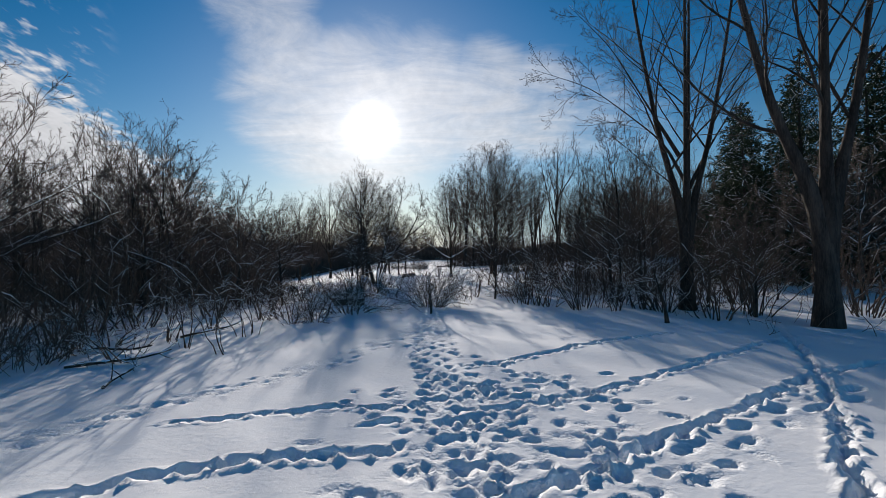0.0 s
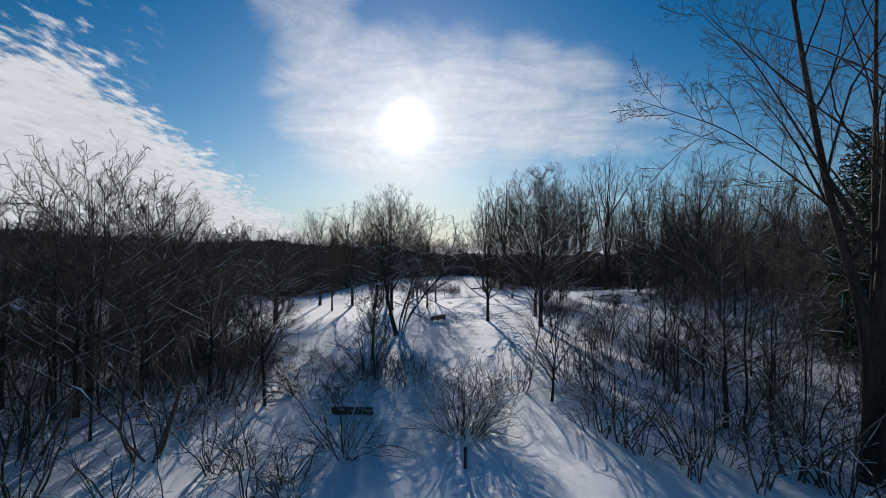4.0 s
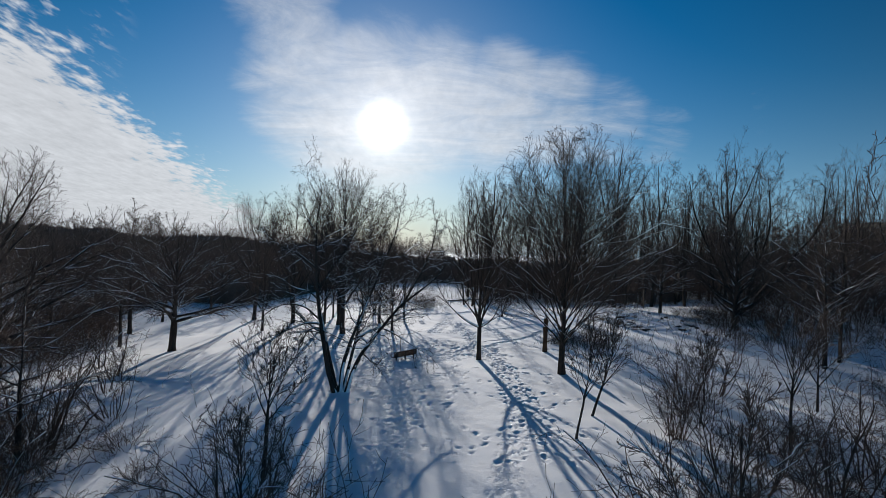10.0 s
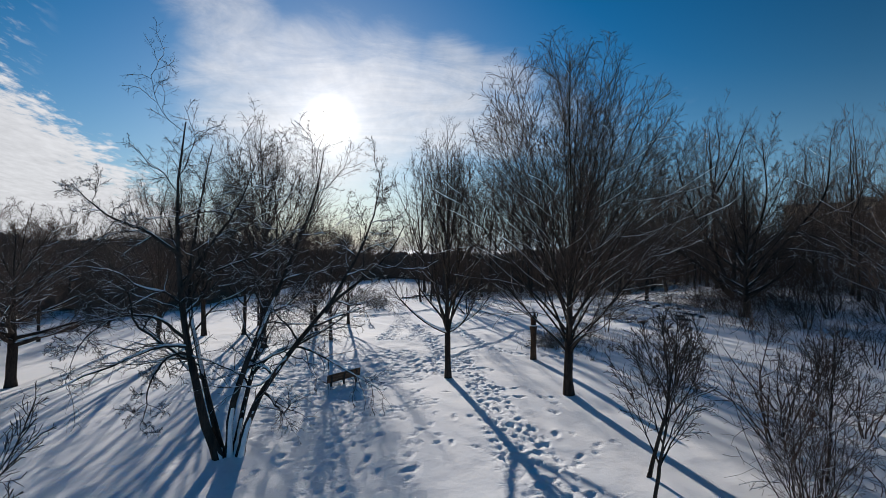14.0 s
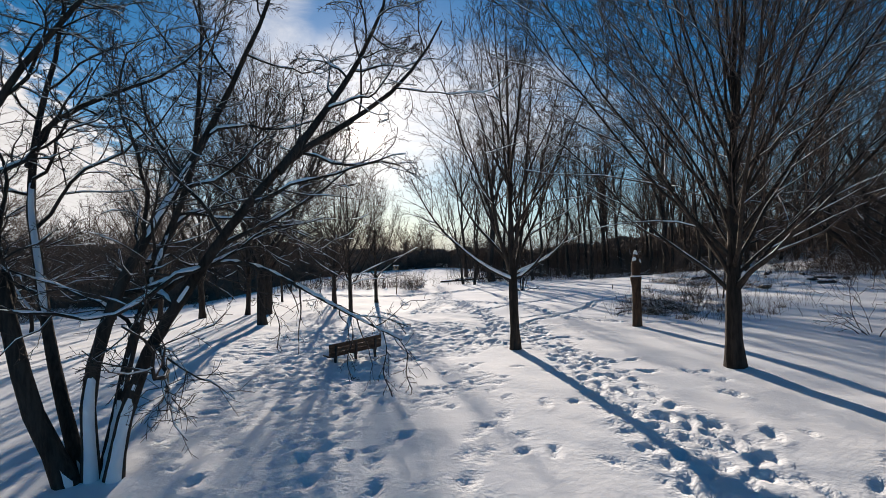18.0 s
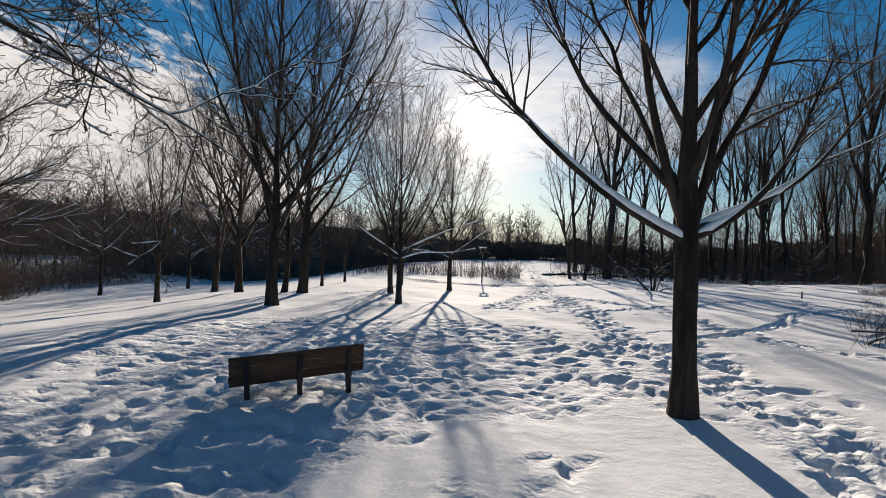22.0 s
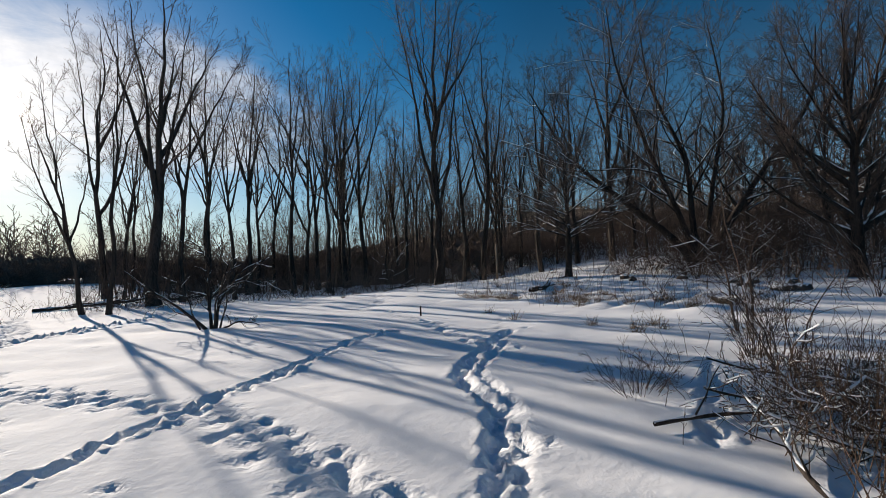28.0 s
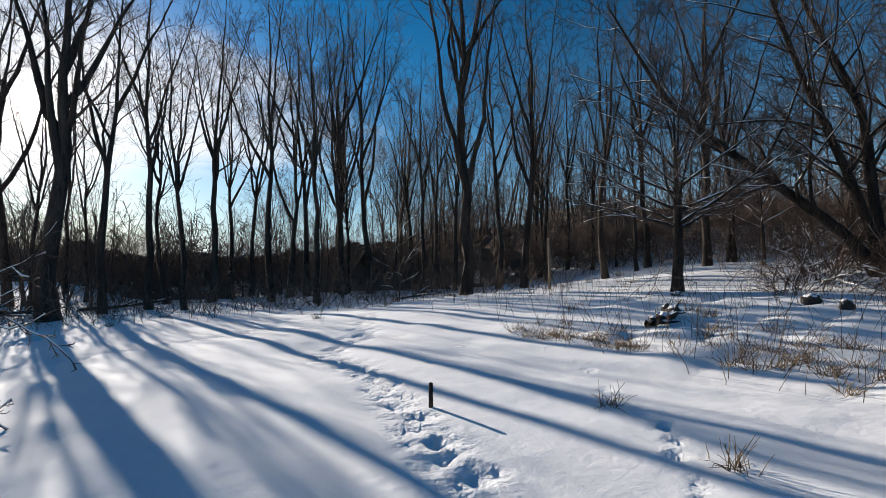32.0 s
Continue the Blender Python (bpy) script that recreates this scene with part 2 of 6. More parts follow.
BRICK = material("tan_brick", (0.46, 0.36, 0.25), 0.85, (0.34, 0.26, 0.175), 1.0, (1, 1, 3), 12.0, 0.3, 0.01)
ROOFING = material("dark_roofing", (0.1, 0.09, 0.085), 0.85, (0.06, 0.055, 0.05), 1.0, (1, 1, 1), 12.0, 0.3, 0.01)
GLASS = material("dark_window_glass", (0.02, 0.025, 0.03), 0.12, (0.015, 0.018, 0.02), 1.0, (1, 1, 1), 4.0, 0)


# ---- building blocks ----
rng = np.random.default_rng(7)


def link_mesh(name, verts, faces, mat, parent=None, label="", smooth=True):
    """One mesh object from arrays; faces all have the same number of corners."""
    verts, faces = np.asarray(verts, dtype=np.float32), np.asarray(faces, dtype=np.int32)
    me = bpy.data.meshes.new(name)
    n, k = faces.shape
    me.vertices.add(len(verts))
    me.vertices.foreach_set("co", verts.ravel())
    me.loops.add(n * k)
    me.loops.foreach_set("vertex_index", faces.ravel())
    me.polygons.add(n)
    me.polygons.foreach_set("loop_start", np.arange(0, n * k, k, dtype=np.int32))
    me.polygons.foreach_set("loop_total", np.full(n, k, dtype=np.int32))
    me.polygons.foreach_set("use_smooth", np.full(n, smooth))
    me.update(calc_edges=True)
    me.materials.append(mat)
    ob = new(name, me)
    ob.parent = parent
    if label:
        tagged(ob, label)
    return ob


def part(name, bm, mat, parent=None, label="", smooth=False):
    me = bpy.data.meshes.new(name)
    for f in bm.faces:
        f.smooth = smooth
    bm.to_mesh(me)
    bm.free()
    me.materials.append(mat)
    ob = new(name, me)
    ob.parent = parent
    if label:
        tagged(ob, label)
    return ob


def thing(name, m, label, category, group="", kind=""):
    ob = tagged(new(name), label, category, group, kind)
    ob.empty_display_size = 0.2
    ob.matrix_basis = m
    return ob


def box(bm, size, m, bevel=0.0):
    made = bmesh.ops.create_cube(bm, size=1.0, matrix=m @ Matrix.Diagonal((*size, 1)))
    if bevel:
        edges = list({e for v in made["verts"] for e in v.link_edges})
        bmesh.ops.bevel(bm, geom=edges, offset=bevel, segments=2, affect="EDGES", profile=0.5)
    return bm


def unit(v):
    return v / np.maximum(np.linalg.norm(v, axis=-1, keepdims=True), 1e-9)


def curve(start, way, length, n, up, wobble):
    """Growing lines: from start, along way, bending up and wandering."""
    b = len(start)
    pts = np.empty((b, n, 3))
    pts[:, 0] = start
    d = unit(way)
    s = (length / (n - 1))[:, None]
    for i in range(1, n):
        d = unit(d + np.array((0, 0, up)) + rng.normal(0, wobble, (b, 3)))
        pts[:, i] = pts[:, i - 1] + d * s
    return pts


def taper(r0, n, tip, least):
    s = np.linspace(0, 1, n)[None, :]
    return np.maximum(r0[:, None] * (1 - (1 - tip) * s), least)


def sprout(P, R, m, span, angles, ratio, n, up, wobble, thin=0.6, least=0.004, tip=0.25, fall=0.45):
    """m children on each parent line."""
    b, k, _ = P.shape
    t = (np.arange(m)[None, :] + rng.random((b, m))) / m * (span[1] - span[0]) + span[0]
    at = t * (k - 1)
    i = np.minimum(at.astype(int), k - 2)
    f = (at - i)[..., None]
    row = np.arange(b)[:, None]
    base = P[row, i] * (1 - f) + P[row, i + 1] * f
    tan = unit(P[row, i + 1] - P[row, i])
    rad = R[row, i] * (1 - f[..., 0]) + R[row, i + 1] * f[..., 0]
    full = np.linalg.norm(np.diff(P, axis=1), axis=2).sum(1)[:, None]
    length = full * ratio * (1 - fall * t) * rng.uniform(0.7, 1.2, (b, m))
    ref = unit(np.cross(tan, unit(rng.normal(size=(b, 1, 3)) + 0.01)))
    side = np.cross(tan, ref)
    az = (np.arange(m)[None, :] * 2.4 + rng.uniform(0, 6.28, (b, 1)) + rng.normal(0, 0.4, (b, m)))[..., None]
    a = np.radians(rng.uniform(angles[0], angles[1], (b, m)))[..., None]
    d = np.cos(a) * tan + np.sin(a) * (np.cos(az) * ref + np.sin(az) * side)
    C = curve(base.reshape(-1, 3), d.reshape(-1, 3), length.ravel(), n, up, wobble)
    return C, taper((rad * thin).ravel(), n, tip, least)


def tube(P, R, k):
    """Tubes of k sides along the lines P with the radii R: vertices and quads."""
    b, n, _ = P.shape
    tan = unit(np.gradient(P, axis=1))
    mean = unit(P[:, -1] - P[:, 0])
    pick = np.where(np.abs(mean[:, 2:3]) > 0.75, np.array([[1.0, 0.13, 0]]), np.array([[0.1, 0.05, 1.0]]))
    u = unit(np.cross(tan, pick[:, None, :]))
    v = np.cross(tan, u)
    a = np.arange(k) * 2 * math.pi / k
    ring = u[:, :, None] * np.cos(a)[None, None, :, None] + v[:, :, None] * np.sin(a)[None, None, :, None]
    verts = P[:, :, None] + ring * R[:, :, None, None]
    idx = np.arange(b * n * k).reshape(b, n, k)
    nxt = np.roll(idx, -1, axis=2)
    quads = np.stack([idx[:, :-1], nxt[:, :-1], nxt[:, 1:], idx[:, 1:]], axis=-1)
    return verts.reshape(-1, 3), quads.reshape(-1, 4)


def joined(pieces):
    vs, fs, off = [], [], 0
    for v, f in pieces:
        vs.append(v)
        fs.append(f + off)
        off += len(v)
    return np.concatenate(vs), np.concatenate(fs)


def snow_on(P, R, k=5, share=0.9, least=0.006, whole=0.6, steep=0.86):
    """Snow along the upper side of lines that lie flat enough, broken here and there."""
    tan = unit(np.gradient(P, axis=1))
    flat = np.clip((steep - np.abs(tan[..., 2])) / (1.21 - steep), 0, 1)
    gaps = np.clip(rng.normal(whole, 0.55, R.shape), 0.0, 1.15)
    r = np.maximum(R * share * flat * gaps, 0.0008) + least * flat * (gaps > 0.4)
    lift = R * 0.7 * (flat > 0) + least * 0.5
    top = unit(np.array((0, 0, 1.0)) - tan * tan[..., 2:3])
    Q = P + top * lift[..., None]
    return tube(Q, r, k)


def driven_snow(P, R, k=7, share=0.8, whole=0.75):
    """Snow that the wind has plastered on one side of steep stems, in long uneven patches."""
    tan = unit(np.gradient(P, axis=1))
    way = np.array((0.45, -0.75, 0.5))
    side = unit(way - tan * (tan @ way)[..., None])
    n = P.shape[1]
    patch = np.array([np.interp(np.linspace(0, 9, n), np.arange(10), rng.normal(whole, 0.5, 10)) for _ in range(len(P))]) + rng.normal(0, 0.12, R.shape)
    patch[0] *= 0.45
    patch *= np.interp(np.linspace(0, 1, n), (0, 0.38, 0.6, 1), (1, 1, 0.25, 0))[None]
    r = np.maximum(R * share * np.clip(patch, 0, 1), 0.0008)
    return tube(P + side * (R * 0.42)[..., None], r, k)


def noise_2d(x, y, size, seed):
    """Smooth value noise from -1 to 1."""
    table = np.random.default_rng(seed).uniform(-1, 1, (257, 257))
    table[256], table[:, 256] = table[0], table[:, 0]
    u, v = x / size, y / size
    i, j = np.floor(u).astype(int), np.floor(v).astype(int)
    f, g = u - i, v - j
    f, g = f * f * (3 - 2 * f), g * g * (3 - 2 * g)
    i, j = i % 256, j % 256
    return (table[i, j] * (1 - f) + table[i + 1, j] * f) * (1 - g) + (table[i, j + 1] * (1 - f) + table[i + 1, j + 1] * f) * g


def ramp(x, lo, hi):
    s = np.clip((np.asarray(x, dtype=float) - lo) / (hi - lo), 0, 1)
    return s * s * (3 - 2 * s)


def land(x, y):
    """Height of the lie of the land: a meadow that falls to the left and climbs to a hill on the right."""
    x, y = np.asarray(x, dtype=float), np.asarray(y, dtype=float)
    rise = np.interp(x, (-120, -40, -28, -22, -16, -10, 0, 7, 13, 24, 33, 48, 70, 110, 200), (-3.5, -3, -2.1, -1.3, -0.5, 0.05, 0.2, 0.4, 0.6, 1.4, 1.9, 3.2, 7, 9, 9))
    far = 1 - 0.6 * ramp(y, 88, 104) * (1 - ramp(x, 30, 50)) * ramp(x, 0, 6)
    near = ramp(y, 35, 60) + (1 - ramp(y, 35, 60)) * 0.6 * ramp(x, 30, 60)
    bank = 1.1 * ramp(y, 97, 125) * ramp(x, -40, -18) * (1 - ramp(x, 5, 13))
    return rise * far * near + bank + 0.12 * noise_2d(x, y, 9.0, 3) + 0.04 * noise_2d(x, y, 2.7, 4)


def wood_rim(x):
    """How far the open snow reaches before the far woods begin."""
    return np.interp(x, (-90, -45, -32, -22, -12, 0, 4, 9, 20, 125), (138, 112, 109, 118, 124, 128, 124, 112, 109, 56))


def spot(x, y, turn=0.0, size=1.0, sink=0.05):
    return pose(x, y, float(land(x, y)) - sink, 0, 0, turn) @ Matrix.Scale(size, 4)


# ---- the snowy ground ----
def lines(spans, lo, hi):
    """Grid lines: spans of (from, to, step), then ever wider towards the ends."""
    mid = [v for a, b, step_len in spans for v in np.arange(a, b - 1e-6, step_len)] + [spans[-1][1]]
    down, up, s = [], [], spans[0][2]
    a, b = spans[0][0], spans[-1][1]
    while a > lo or b < hi:
        s *= 1.13
        if a > lo:
            a -= s
            down.append(a)
        if b < hi:
            b += s
            up.append(b)
    return np.array(down[::-1] + mid + up)


GX = lines(((-11, -5, 0.13), (-5, 11, 0.075), (11, 17, 0.12), (17, 25, 0.2)), -1500, 1500)
GY = lines(((4, 20, 0.09), (20, 44, 0.17), (44, 57, 0.1), (57, 80, 0.075), (80, 94, 0.14)), -600, 2500)
HX, HY = np.meshgrid(GX, GY, indexing="ij")
HZ = land(HX, HY)
HZ += 0.025 * noise_2d(HX + 0.7 * HY, HY * 0.4, 0.9, 11) + (0.02 * noise_2d(HX, HY, 1.1, 12) + 0.008 * noise_2d(HX, HY, 0.42, 13)) * ramp(HY, 42, 50) * np.clip(0.7 + 0.6 * noise_2d(HX, HY, 4.0, 14), 0.2, 1)
HZ += 0.16 * np.abs(noise_2d(HX, HY, 1.1, 15)) * ramp(HX, 16.8, 18.4) * (1 - ramp(HX, 24, 28)) * ramp(HY, 71, 73) * (1 - ramp(HY, 85, 88))
TROD = np.zeros_like(HZ)


def press(x, y, turn, long, wide, deep, rim=0.25, steep=1.5):
    """A print in the snow with a low rim."""
    reach = long * 1.3 + 0.1
    i0, i1 = np.searchsorted(GX, (x - reach, x + reach))
    j0, j1 = np.searchsorted(GY, (y - reach, y + reach))
    if i1 - i0 < 2 or j1 - j0 < 2:
        return
    dx, dy = HX[i0:i1, j0:j1] - x, HY[i0:i1, j0:j1] - y
    c, s = math.cos(turn), math.sin(turn)
    q = ((dx * c + dy * s) / (long / 2)) ** 2 + ((dy * c - dx * s) / (wide / 2)) ** 2
    TROD[i0:i1, j0:j1] = np.maximum(TROD[i0:i1, j0:j1], np.exp(-q * 0.35))
    HZ[i0:i1, j0:j1] += deep * (-np.exp(-np.power(q, steep) * 0.7) * (1 + 0.7 * noise_2d(HX[i0:i1, j0:j1], HY[i0:i1, j0:j1], 0.19, 31) + 0.5 * noise_2d(HX[i0:i1, j0:j1], HY[i0:i1, j0:j1], 0.1, 32)) + rim * np.exp(-((np.sqrt(q) - 1.45) ** 2) * 7) * (1 + 0.8 * noise_2d(HX[i0:i1, j0:j1], HY[i0:i1, j0:j1], 0.15, 33)))


def along(points, every):
    """Places along a line of points, with the way it heads."""
    out = []
    for (x0, y0), (x1, y1) in zip(points, points[1:]):
        d = math.hypot(x1 - x0, y1 - y0)
        n = max(1, round(d / every))
        for k in range(n):
            f = (k + random.uniform(-0.15, 0.15)) / n
            out.append((x0 + (x1 - x0) * f, y0 + (y1 - y0) * f, math.atan2(y1 - y0, x1 - x0)))
    return out


def footsteps(points, every=0.62, apart=0.13, deep=0.085, long=0.34, wide=0.19):
    for k, (x, y, a) in enumerate(along(points, every)):
        o = apart * (1 if k % 2 else -1) + random.gauss(0, 0.03)
        press(x - math.sin(a) * o, y + math.cos(a) * o, a + random.gauss(0, 0.12), long * random.uniform(0.85, 1.5), wide * random.uniform(0.85, 1.2), deep * random.uniform(0.45, 0.95), 0.28, 1.2)


def beaten(points, width, passes, deep=0.07):
    """A path that many feet have trodden."""
    for k in range(round(passes * 1.7)):
        o = random.uniform(-0.5, 0.5) * width
        footsteps([(x + o + random.gauss(0, 0.1), y + random.gauss(0, 0.2)) for x, y in points], 0.5, 0.13, deep * 0.6, 0.27, 0.16)


def furrow(points, width=0.3, deep=0.2, neat=1.0):
    """A deep rut of steps run together."""
    for x, y, a in along(points, 0.22):
        w = random.gauss(0, 0.06 * neat)
        press(x - math.sin(a) * w, y + math.cos(a) * w, a + random.gauss(0, 0.25 * neat), 0.4, width * random.uniform(1 - 0.45 * neat, 1 - 0.05 * neat), deep * random.uniform(0.3, 0.85), 0.35 * neat)


# the hollow worn by feet between bench and trees
inside = np.exp(-(((HX + 2.9) / 6.7) ** 2 + ((HY - 64.4) / 4.3) ** 2) ** 2)
HZ += inside * (0.03 * noise_2d(HX, HY, 0.55, 21) + 0.035 * np.abs(noise_2d(HX, HY, 0.27, 22)) + 0.016 * noise_2d(HX, HY, 0.14, 23) - 0.02)
TROD += 0.7 * inside
for k in range(2400):
    x, y = random.uniform(-10, 6), random.uniform(60.1, 69)
    patch = float(noise_2d(np.array([x]), np.array([y]), 1.6, 41)[0])
    if ((x + 2.9) / 7.0) ** 2 + ((y - 64.4) / 4.4) ** 2 < 1.0 and patch > -0.4:
        press(x, y, random.uniform(0, 3.14), random.uniform(0.2, 0.42), random.uniform(0.12, 0.22), random.uniform(0.01, 0.034), 0.3)
for k in range(46):
    x, y = random.uniform(-2.5, 4.2), random.uniform(62.4, 66.4)
    press(x, y, random.gauss(0.9, 0.6), random.uniform(0.45, 0.95), random.uniform(0.22, 0.36), random.uniform(0.02, 0.05), 0.4)
# the start clearing
beaten([(0.7, 4.5), (0.45, 9.6), (0.0, 14.6), (-0.2, 23.0), (0.4, 30), (0.8, 38)], 1.1, 5, 0.1)
beaten([(-7.6, 8.9), (-6.1, 11.5), (-2.8, 14.9), (-1.4, 18.6), (-0.2, 24)], 0.9, 3, 0.07)
furrow([(-5.1, 9.9), (-2.5, 10.7), (0.0, 10.4)], 0.26, 0.13)
furrow([(-7.5, 5.6), (-5.5, 6.9), (-4.4, 7.6), (-2.5, 8.1), (-0.6, 8.3)], 0.36, 0.17)
footsteps([(3.4, 8.5), (3.3, 11.4), (1.8, 13.8), (0.4, 16)], deep=0.1)
footsteps([(-0.1, 9.6), (-0.1, 11.6), (-0.5, 14.7), (-0.9, 18)], deep=0.1)
furrow([(1.2, 10.3), (3.8, 11.4), (7.5, 14.0), (12.6, 17.3)], 0.3, 0.12)
furrow([(1.0, 6.5), (3.5, 8.3), (6.1, 10.0), (9.7, 12.5), (12.6, 13.6), (17, 15)], 0.34, 0.16)
furrow([(5.0, 5.2), (5.7, 6.7), (8.1, 9.8), (10.6, 13.8), (15, 22)], 0.34, 0.18)
footsteps([(2.2, 8.3), (3.6, 7.6), (7.2, 9.9), (10.5, 11.5)], 0.8, 0.2, 0.12, 0.55, 0.26)
furrow([(1.0, 13.8), (2.2, 14.5), (5.6, 16.9), (9, 18.5)], 0.28, 0.12)
footsteps([(2.0, 6.0), (3.4, 7.2), (5.0, 7.6)], deep=0.1)
for k in range(260):
    x, y = random.gauss(1.2, 1.3), random.uniform(4.2, 13)
    press(x, y, random.uniform(0, 3.14), random.uniform(0.25, 0.5), random.uniform(0.16, 0.26), random.uniform(0.02, 0.085), 0.35)
# tracks over the meadow
beaten([(0.8, 38), (2.0, 43.9), (3.0, 47.9), (3.4, 55.9), (3.7, 61.2), (2.5, 68), (1.3, 78), (0.5, 86), (1.0, 92), (0.6, 104)], 0.9, 6, 0.05)
beaten([(-2.4, 42), (-2.5, 50), (-2.7, 54), (-2.3, 58), (-1.4, 63)], 1.3, 9, 0.042)
beaten([(-8.5, 49), (-7.0, 54), (-6.0, 58), (-5, 63)], 0.6, 2, 0.06)
for k in range(130):
    x, y = random.uniform(-5.5, 6.5), random.uniform(44, 61)
    press(x, y, random.gauss(1.57, 0.7), random.uniform(0.25, 0.6), random.uniform(0.14, 0.26), random.uniform(0.02, 0.06), 0.3)
footsteps([(0.5, 44.7), (3.9, 49.7), (7.3, 52.5)], deep=0.06)
footsteps([(-0.2, 49.0), (0.3, 53.4), (1.6, 56.2)], 0.9, 0.1, 0.05, 0.5, 0.2)
footsteps([(-1.8, 48), (-1.3, 53.4), (-0.2, 56.3), (1, 60)], 0.9, 0.1, 0.05, 0.5, 0.2)
footsteps([(4.6, 46), (4.3, 55), (4.2, 58.3), (3.0, 62)], deep=0.06)
for k in range(150):
    y = random.uniform(44, 62)
    press(random.gauss(3.8, 0.45), y, random.gauss(1.6, 0.5), 0.36, 0.2, random.uniform(0.02, 0.06), 0.35)
beaten([(-1.6, 55.3), (-0.2, 56.5), (1.4, 57.3)], 0.9, 5, 0.05)
for k in range(420):
    x, y = random.gauss(-4.2, 1.9), random.gauss(58.6, 2.4)
    press(x, y, random.uniform(0, 3.14), random.uniform(0.2, 0.45), random.uniform(0.13, 0.24), random.uniform(0.012, 0.045), 0.35)
# the ploughed walk that crosses behind the trees
for k in range(7):
    o = (k - 3) * 0.28
    furrow([(-40, 118 + o), (-22, 101 + o), (-15, 96 + o), (-7.7, 88.3 + o), (-2.7, 86 + o), (1.5, 87.6 + o * 0.7), (5, 91), (8, 97 + o)], 0.3, 0.1)
beaten([(-1.0, 72), (0.2, 80), (0.8, 86), (1.2, 90), (-0.3, 102)], 1.4, 9, 0.07)
beaten([(0.4, 71.5), (1.2, 74.7), (1.5, 81.7)], 0.7, 3, 0.1)
beaten([(2.5, 66), (2.5, 69.1), (2.4, 71.8), (1.6, 80.2)], 0.6, 5, 0.09)
beaten([(9.5, 63.8), (7.3, 65.3), (5.9, 67.2), (5.4, 71.7), (4.8, 74.2), (2, 79)], 0.6, 5, 0.08)
furrow([(3.2, 65.6), (4.2, 67.1), (5.6, 68.5), (8.0, 71.2), (8.8, 73.2), (11.2, 75.1), (12.9, 76.2)], 0.3, 0.16, 0.5)
furrow([(3.4, 65.6), (4.4, 67.0), (5.9, 68.5), (8.3, 71.2), (9.2, 73.1), (11.5, 75.0)], 0.2, 0.08, 0.6)
furrow([(2.0, 71.8), (4.0, 73.7), (5.2, 74.7), (6.5, 75.8), (9.3, 78.0), (10.6, 78.5)], 0.26, 0.14)
furrow([(9.1, 69.0), (11.6, 70.2), (13, 71)], 0.3, 0.14)
beaten([(11.0, 75.0), (12.0, 78.4), (12.7, 81.0), (13.2, 83.7), (13.2, 85.9), (14.9, 87.3), (17, 92)], 0.35, 4, 0.08)
footsteps([(12.4, 76.2), (13.4, 77.3), (14.8, 78.6), (15.6, 80.5)], 0.5, 0.06, 0.07, 0.2, 0.14)
footsteps([(3.4, 68.2), (6.5, 69.9)], 0.5, 0.06, 0.08, 0.5, 0.16)
beaten([(3, 88.5), (8, 90), (13, 92), (18, 99)], 1.2, 3, 0.07)
for k in range(40):
    press(random.uniform(2, 18), random.uniform(67, 90), random.uniform(0, 3.14), 0.22, 0.15, random.uniform(0.02, 0.05), 0.3)


def build_ground():
    n, m = HX.shape
    verts = np.stack([HX, HY, HZ], axis=-1).reshape(-1, 3)
    i = np.arange(n * m).reshape(n, m)
    quads = np.stack([i[:-1, :-1], i[1:, :-1], i[1:, 1:], i[:-1, 1:]], axis=-1).reshape(-1, 4)
    ob = link_mesh("ground", verts, quads, SNOW)
    ob.data.attributes.new("trodden", "FLOAT", "POINT").data.foreach_set("value", TROD.ravel().astype(np.float32))
    tagged(ob, "deep snow over rolling parkland, crossed by footprints and ruts", "snow ground", kind="structure")


build_ground()


# ---- trees ----
def one_line(points, n):
    """A smooth line of n places through a few points."""
    p = np.array(points, dtype=float)
    d = np.concatenate([[0], np.cumsum(np.linalg.norm(np.diff(p, axis=0), axis=1))])
    s = np.linspace(0, d[-1], n)
    q = np.stack([np.interp(s, d, p[:, k]) for k in range(3)], axis=1)
    for _ in range(2):
        q[1:-1] = (q[:-2] + 2 * q[1:-1] + q[2:]) / 4
    return q


def flare(R, P):
    """Widens a trunk at the root."""
    z = P[..., 2] - P[:, :1, 2]
    return R * (1 + 0.3 * np.exp(-np.maximum(z, 0) / 0.22) * (P[:, :1, 2] < 0.5) * (z >= 0))


